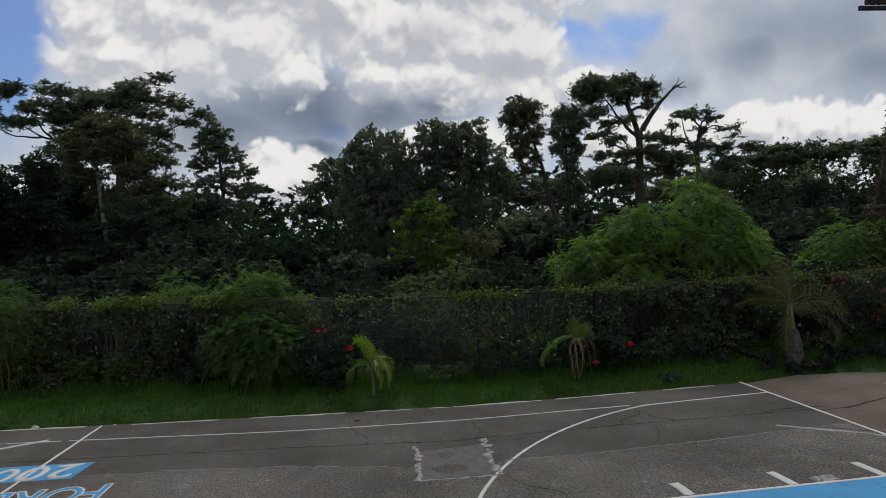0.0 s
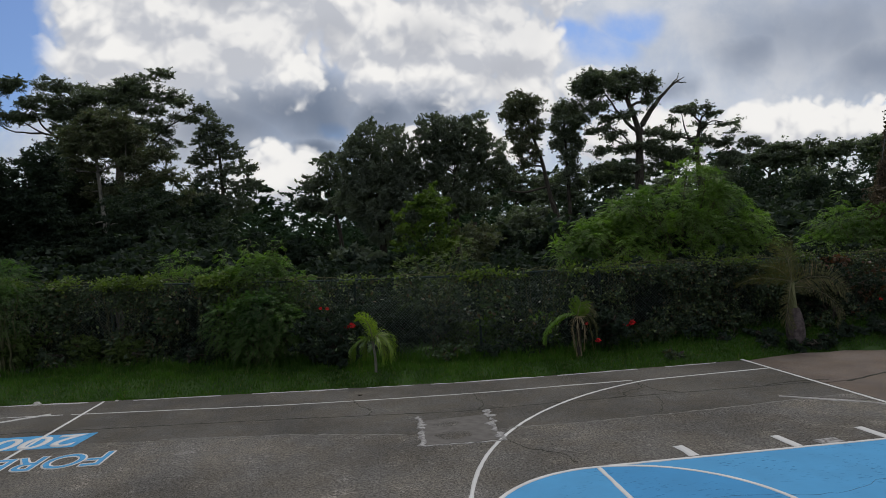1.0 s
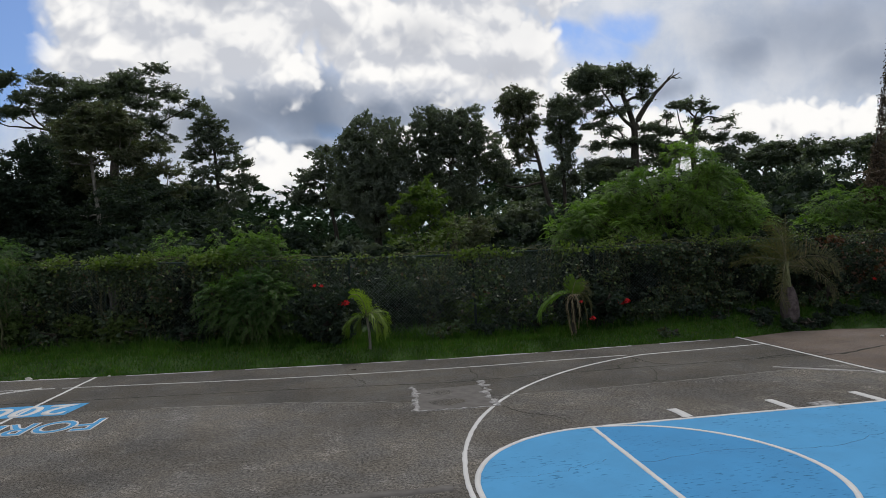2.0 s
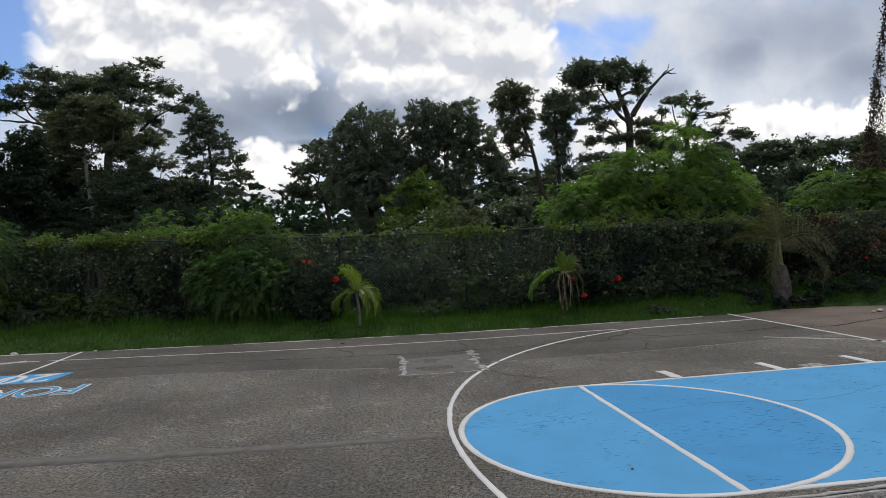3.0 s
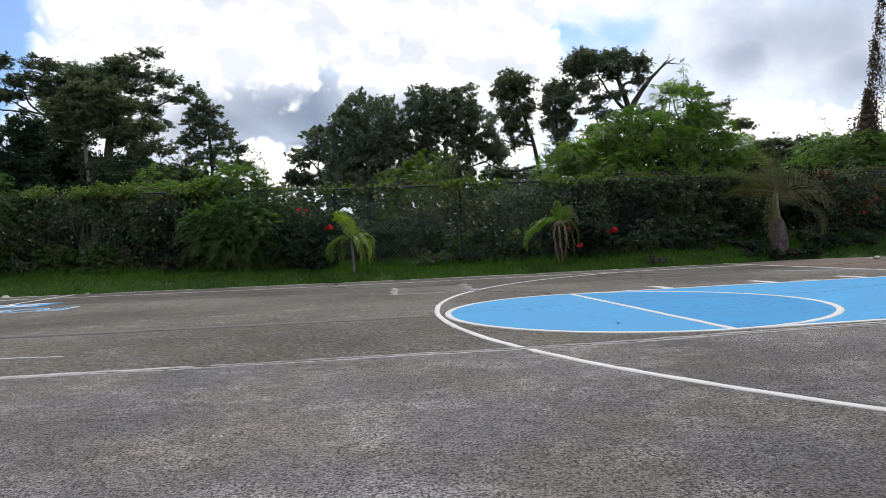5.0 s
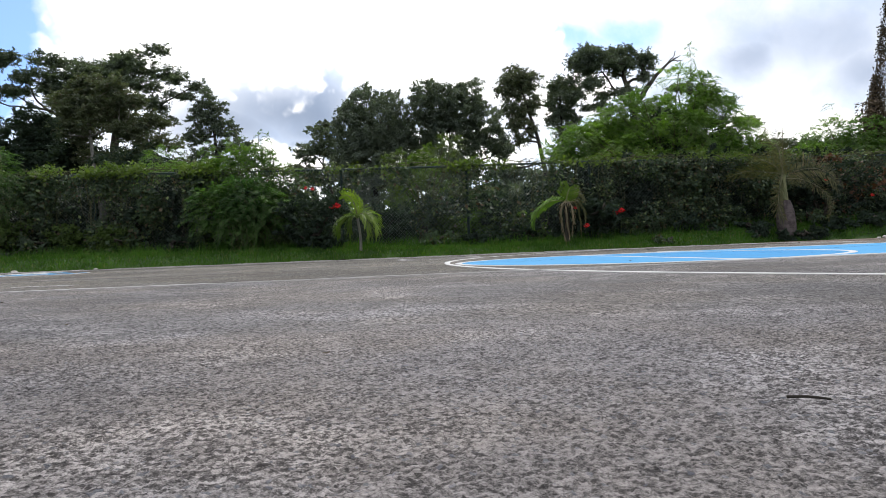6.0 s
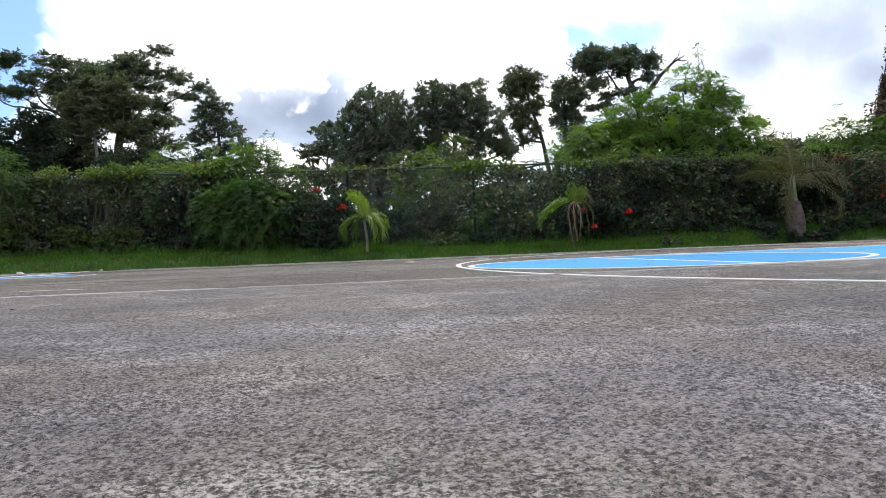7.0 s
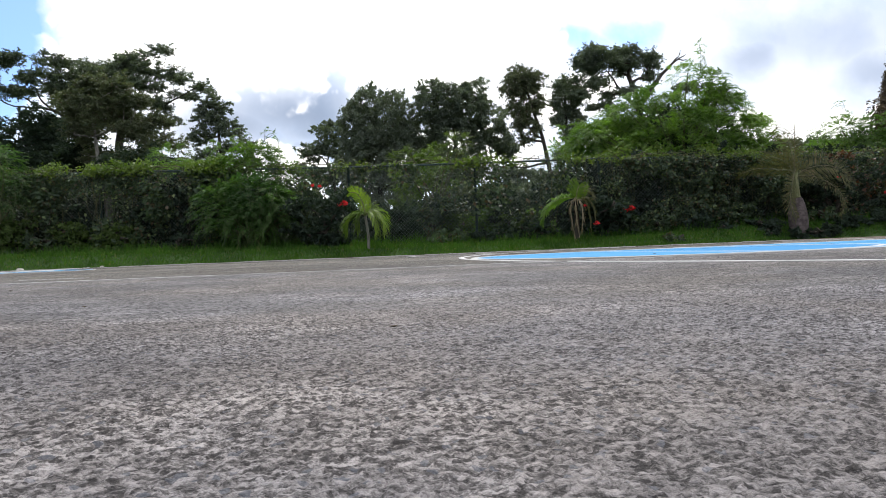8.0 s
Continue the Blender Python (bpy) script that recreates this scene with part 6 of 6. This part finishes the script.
palm("young_palm", "young palm with bright yellow-green fronds and slim stem", b, [b, (-2.69, 8.4, 0.45), (-2.74, 8.4, 0.90)], [0.036, 0.03, 0.027], M_PALE_BARK,
     [(arch(hub, (-0.02, -0.02, 0.21), (-0.08, -0.03, 0.40), (-0.18, -0.04, 0.52), (-0.31, -0.04, 0.54)), 0.21, 40, 0.0, 60, None),
      (arch(hub, (0.02, 0.0, 0.18), (0.02, -0.02, 0.34), (-0.06, -0.04, 0.46)), 0.17, 34, 0.0, 55, None),
      (arch(hub, (0.11, -0.05, 0.12), (0.25, -0.1, 0.09), (0.36, -0.12, -0.06), (0.40, -0.12, -0.28)), 0.42, 40, 0.7, 20, None),
      (arch(hub, (0.07, -0.1, 0.12), (0.17, -0.2, 0.06), (0.23, -0.24, -0.12), (0.25, -0.24, -0.32)), 0.40, 36, 0.7, 25, None),
      (arch(hub, (0.14, 0.1, 0.12), (0.30, 0.2, 0.05), (0.42, 0.22, -0.15)), 0.36, 30, 0.7, 20, M_LIGHT),
      # Left fronds in darker green: their backlit shade is put into the colour.
      (arch(hub, (-0.08, -0.03, 0.07), (-0.21, -0.08, 0.05), (-0.34, -0.1, -0.06), (-0.43, -0.1, -0.26)), 0.42, 40, 0.7, 20, M_LIGHT),
      (arch(hub, (-0.05, -0.1, 0.06), (-0.13, -0.18, -0.02), (-0.19, -0.2, -0.24)), 0.36, 32, 0.7, 25, M_LIGHT)], M_PALM, 402)

b = foot(2.02, 8.5, 0.1)
hub = (2.02, 8.5, 1.08)
palm("drying_palm", "small palm with hanging straw-coloured dead fronds", b, [b, (2.03, 8.5, 0.5), (2.02, 8.5, 1.10)], [0.07, 0.055, 0.045], M_BARK,
     [(arch(hub, (-0.18, -0.05, 0.07), (-0.45, -0.1, 0.02), (-0.70, -0.14, -0.16), (-0.82, -0.16, -0.40)), 0.42, 52, 0.8, 30, M_FEATHER),
      (arch(hub, (0.0, -0.1, 0.16), (0.05, -0.15, 0.34)), 0.30, 30, 0.0, 55, M_LIGHT),
      (arch(hub, (0.10, -0.05, 0.18), (0.26, -0.1, 0.22), (0.40, -0.12, 0.05)), 0.26, 30, 0.4, 40, M_FROND),
      (arch(hub, (-0.12, -0.12, -0.02), (-0.18, -0.18, -0.30), (-0.12, -0.2, -0.78)), 0.30, 30, 1.0, 25, M_STRAW),
      (arch(hub, (-0.05, -0.14, -0.03), (-0.06, -0.2, -0.34), (-0.02, -0.22, -0.72)), 0.30, 30, 1.0, 25, M_STRAW),
      (arch(hub, (0.06, -0.12, -0.02), (0.10, -0.18, -0.30), (0.06, -0.2, -0.66)), 0.28, 28, 1.0, 25, M_STRAW),
      (arch(hub, (0.16, -0.1, 0.0), (0.25, -0.16, -0.28), (0.28, -0.18, -0.62)), 0.26, 30, 1.8, 20, M_FROND),
      (arch(hub, (0.22, -0.05, 0.06), (0.38, -0.1, -0.15), (0.42, -0.1, -0.50)), 0.24, 28, 1.2, 25, M_FROND)], M_FROND, 403)


# ---- utility pole and the overgrown stay ----
px, py = 13.75, 11.6
pole = thing("utility_pole", "dark timber utility pole with double crossarm", "pole", at=foot(px, py))
o = np.array(pole.matrix_world.translation)
v, f = tube([(px, py, o[2]), (px, py, 5.0), (px, py, 10.4)], (0.16, 0.11), 12)
smooth(part("shaft", mesh_of("shaft", v - o, f), M_TIMBER, pole))
for z, x0 in ((9.76, 12.05), (9.93, 12.26)):
    arm = part("crossarm", box(x0 - o[0], 2 * px - x0 - o[0], -0.19, -0.11, z - 0.065 - o[2], z + 0.065 - o[2], 0.008), M_TIMBER, pole)
v, f = tube([(12.82, py - 0.22, 9.88), (13.0, py - 0.2, 10.05), (13.6, py - 0.1, 10.3)], (0.035, 0.03), 6)
part("brace", mesh_of("brace", v - o, f), M_RUST, pole, "rusty steel brace")
part("bolt_plate", box(12.8 - o[0], 12.92 - o[0], -0.215, -0.192, 9.88 - o[2], 10.0 - o[2], 0.004), M_RUST, pole, "rusty bolt plate")

stay_low, stay_high = np.array([11.62, 11.5, float(lie(11.62, 11.5)) - 0.1]), np.array([13.66, 11.55, 10.1])
stay = thing("overgrown_stay_cable", "steel stay cable hung with dry brown creepers", "cable", at=tuple(stay_low))
v, f = tube([stay_low, (stay_low + stay_high) / 2, stay_high], (0.012, 0.012), 6)
part("cable", mesh_of("cable", v - stay_low, f), M_CABLE, stay)
rng = np.random.default_rng(451)
pieces, roots = [], []
for _ in range(230):
    w = rng.random() ** 1.5 * 0.86 + 0.12
    p = stay_low + (stay_high - stay_low) * w
    drop = rng.uniform(0.3, 1.7) * (1.25 - w)
    out = rng.normal() * 0.20 * (1.25 - w) + 0.34 * (1 - w)
    end = p + np.array([out, rng.normal() * 0.10, -drop])
    line = bend([p, p + np.array([out * 0.8, rng.normal() * 0.06, -drop * 0.3]), end], 5, 0.012, rng)
    pieces.append(tube(line, (0.010, 0.004), 4))
    roots.append(line[rng.integers(0, len(line), 20)] + rng.normal(size=(20, 3)) * 0.035)
for _ in range(90):
    w = rng.uniform(0.26, 0.46)
    p = stay_low + (stay_high - stay_low) * w
    out, drop = rng.normal() * 0.14 + 0.10, rng.uniform(0.9, 2.4)
    line = bend([p, p + np.array([out * 0.9, rng.normal() * 0.08, -drop * 0.3]), p + np.array([out, rng.normal() * 0.1, -drop])], 6, 0.015, rng)
    pieces.append(tube(line, (0.013, 0.006), 4))
    roots.append(line[rng.integers(0, len(line), 26)] + rng.normal(size=(26, 3)) * 0.045)
tangle = np.array([12.38, 11.5, 3.45]) + np.clip(rng.normal(size=(1700, 3)), -1.5, 1.5) * np.array([0.22, 0.2, 0.34]) + np.array([0.05, 0.0, 0.0])
roots = np.concatenate(roots + [tangle])
v, f = joined(pieces)
part("hanging_vine", mesh_of("hanging_vine", v - stay_low, f), M_BARK, stay)
n = len(roots)
v, f = blades(roots, random_ways(n, rng, -0.5), random_ways(n, rng), rng.uniform(0.05, 0.11, n), rng.uniform(0.03, 0.06, n))
part("dry_foliage", mesh_of("dry_foliage", v - stay_low, f), M_DRY, stay)


post_at = foot(-9.09, 11.24, 0.15)
v, f = tube(bend([post_at, (-9.05, 11.24, 1.1), (-9.12, 11.24, 2.2)], 5), (0.10, 0.085), 10)
stake = tagged(smooth(part("wooden_post", mesh_of("wooden_post", v - np.array(post_at), f), M_GREY_BARK)), "grey weathered wooden post behind the fence", "post")
stake.location = post_at

# ---- a pale house far off among the trees ----
hx, hy = -41.7, 110.0
hz = float(lie(hx, hy))
house = thing("house", "small distant cream house with grey roof", "house", at=(hx, hy, hz))
part("wall", box(-1.9, 1.9, 0, 5, 0, 16.6 - hz, 0.02), M_PALEWALL, house)
bm = bmesh.new()
lo = [bm.verts.new(p) for p in ((-2.3, -0.4, 16.6 - hz), (2.3, -0.4, 16.6 - hz), (2.3, 5.4, 16.6 - hz), (-2.3, 5.4, 16.6 - hz))]
hi = [bm.verts.new(p) for p in ((-1.2, 2.0, 17.5 - hz), (1.2, 2.0, 17.5 - hz), (1.2, 3.0, 17.5 - hz), (-1.2, 3.0, 17.5 - hz))]
bm.faces.new(hi)
bm.faces.new(lo[::-1])
for k in range(4):
    bm.faces.new((lo[k], lo[(k + 1) % 4], hi[(k + 1) % 4], hi[k]))
bmesh.ops.recalc_face_normals(bm, faces=bm.faces[:])
part("roof", bm, M_ROOF, house)
for k in (-1, 1):
    window = part("window", box(k * 0.9 - 0.42, k * 0.9 + 0.42, -0.03, 0.05, 14.73 - hz, 15.87 - hz, 0.01), M_ROOF, house)
    part("pane", box(k * 0.9 - 0.35, k * 0.9 + 0.35, -0.05, -0.025, 14.8 - hz, 15.8 - hz, 0.005), M_GLASS, window)


# ---- loose bits ----
def lump(name, label, category, x, y, size, mat, seed, squash=(1.2, 0.8, 0.6)):
    rng = np.random.default_rng(seed)
    z = max(float(lie(x, y)), 0.0 if y < along_line(EDGE, x) else -1)
    bm = bmesh.new()
    bmesh.ops.create_icosphere(bm, subdivisions=2, radius=size)
    for vert in bm.verts:
        vert.co = Vector((vert.co.x * squash[0], vert.co.y * squash[1], vert.co.z * squash[2])) * float(rng.uniform(0.75, 1.2))
    low = min(vert.co.z for vert in bm.verts)
    for vert in bm.verts:
        vert.co.z -= low + size * 0.06
    ob = part(name, bm, mat)
    ob.location = (x, y, z)
    return tagged(ob, label, category)


lump("stone", "small pale stone at the grass edge", "stone", -9.84, 8.50, 0.065, M_CONCRETE_LUMP, 501)
lump("concrete_lump", "pale broken concrete lump on the apron", "rubble", 8.25, 6.42, 0.062, M_CONCRETE_LUMP, 502)
lump("concrete_lump", "small pale rubble piece beside the lump", "rubble", 8.06, 6.38, 0.035, M_CONCRETE_LUMP, 503)
lump("stone", "small dark stone by the centre line", "stone", -8.10, 8.12, 0.03, M_CONCRETE_LUMP, 504)
v, f = tube(bend([(-0.38, 0, 0.06), (0.0, 0.03, 0.07), (0.38, -0.02, 0.06)], 5), (0.075, 0.06), 9)
log = tagged(smooth(part("log", mesh_of("log", v, f), M_LOG)), "short bleached log lying in grass", "log")
log.location = (-11.9, 10.4, float(lie(-11.9, 10.4)))


def fallen_leaf(x, y, size, turn, seed):
    rng = np.random.default_rng(seed)
    bm = bmesh.new()
    rows = []
    for k in range(7):
        t = k / 6
        w = size * 0.28 * math.sin(math.pi * (0.06 + 0.9 * t)) ** 0.8
        curl = size * (0.10 * (t - 0.5) ** 2 * 4 + 0.02)
        rows.append([bm.verts.new((size * (t - 0.5), s * w, curl + abs(s) * w * 0.45 + rng.normal() * size * 0.01)) for s in (-1, 0, 1)])
    for r0, r1 in zip(rows[:-1], rows[1:]):
        for c in (0, 1):
            bm.faces.new((r0[c], r0[c + 1], r1[c + 1], r1[c]))
    made = bmesh.ops.extrude_face_region(bm, geom=bm.faces[:])
    for vert in [g for g in made["geom"] if isinstance(g, bmesh.types.BMVert)]:
        vert.co.z += size * 0.012
    bmesh.ops.recalc_face_normals(bm, faces=bm.faces[:])
    ob = part("fallen_leaf", bm, M_DRY)
    ob.matrix_world = pose(x, y, 0.001, 0, 0, turn)
    return tagged(ob, "curled brown dry leaf on rough cement", "leaf", "dry leaves on the court")


for n, (x, y, size) in enumerate(((-2.738, -5.04, 0.016), (-3.432, -4.308, 0.020), (-3.05, 6.9, 0.11), (-0.6, -1.2, 0.04), (-4.2, -3.1, 0.03), (0.4, -3.6, 0.035))):
    fallen_leaf(x, y, size, 40 + 67 * n, 520 + n)
v, f = tube(bend([(-0.018, 0, 0.003), (0.0, 0.001, 0.004), (0.019, -0.001, 0.003)], 4), (0.0016, 0.0012), 6)
twig = tagged(part("twig", mesh_of("twig", v, f), M_BARK), "short dark twig on rough cement", "twig")
twig.matrix_world = pose(-2.263, -5.52, 0.003, 0, 0, -30)


# ---- grass ----
rng = np.random.default_rng(601)
def tuft(count, x0, x1, depth_lo, depth_hi, h_lo, h_hi):
    x = rng.uniform(x0, x1, count)
    edge, back = along_line(EDGE, x), along_line(FENCE, x) + 0.4
    t = depth_lo + (depth_hi - depth_lo) * rng.random(count)
    y = edge + 0.02 + (back - edge) * t
    clump = np.array([noise.noise((float(a) * 1.7, float(b) * 2.3, 0.0)) for a, b in zip(x, y)])
    h = (h_lo + (h_hi - h_lo) * rng.random(count)) * (1.0 + 0.6 * clump) * (0.6 + 0.75 * t)
    roots = np.stack([x, y, lie(x, y) - 0.01], -1)
    ways = unit(np.stack([rng.normal(size=count) * 0.45, rng.normal(size=count) * 0.45 - 0.1, np.ones(count)], -1))
    return blades(roots, ways, random_ways(count, rng, 0, 0.2), h, rng.uniform(0.009, 0.017, count), 0.1)


v, f = joined([tuft(82000, -16, 12, 0.0, 1.0, 0.05, 0.16), tuft(24000, -16, 9, -0.01, 0.06, 0.03, 0.08), tuft(36000, -16, 12, 0.02, 0.45, 0.06, 0.13), tuft(16000, -16, 12, 0.5, 1.0, 0.12, 0.32)])
tagged(part("grass", mesh_of("grass", v, f), M_GRASS), "short uneven green grass strip before the fence", "grass", kind="stuff")
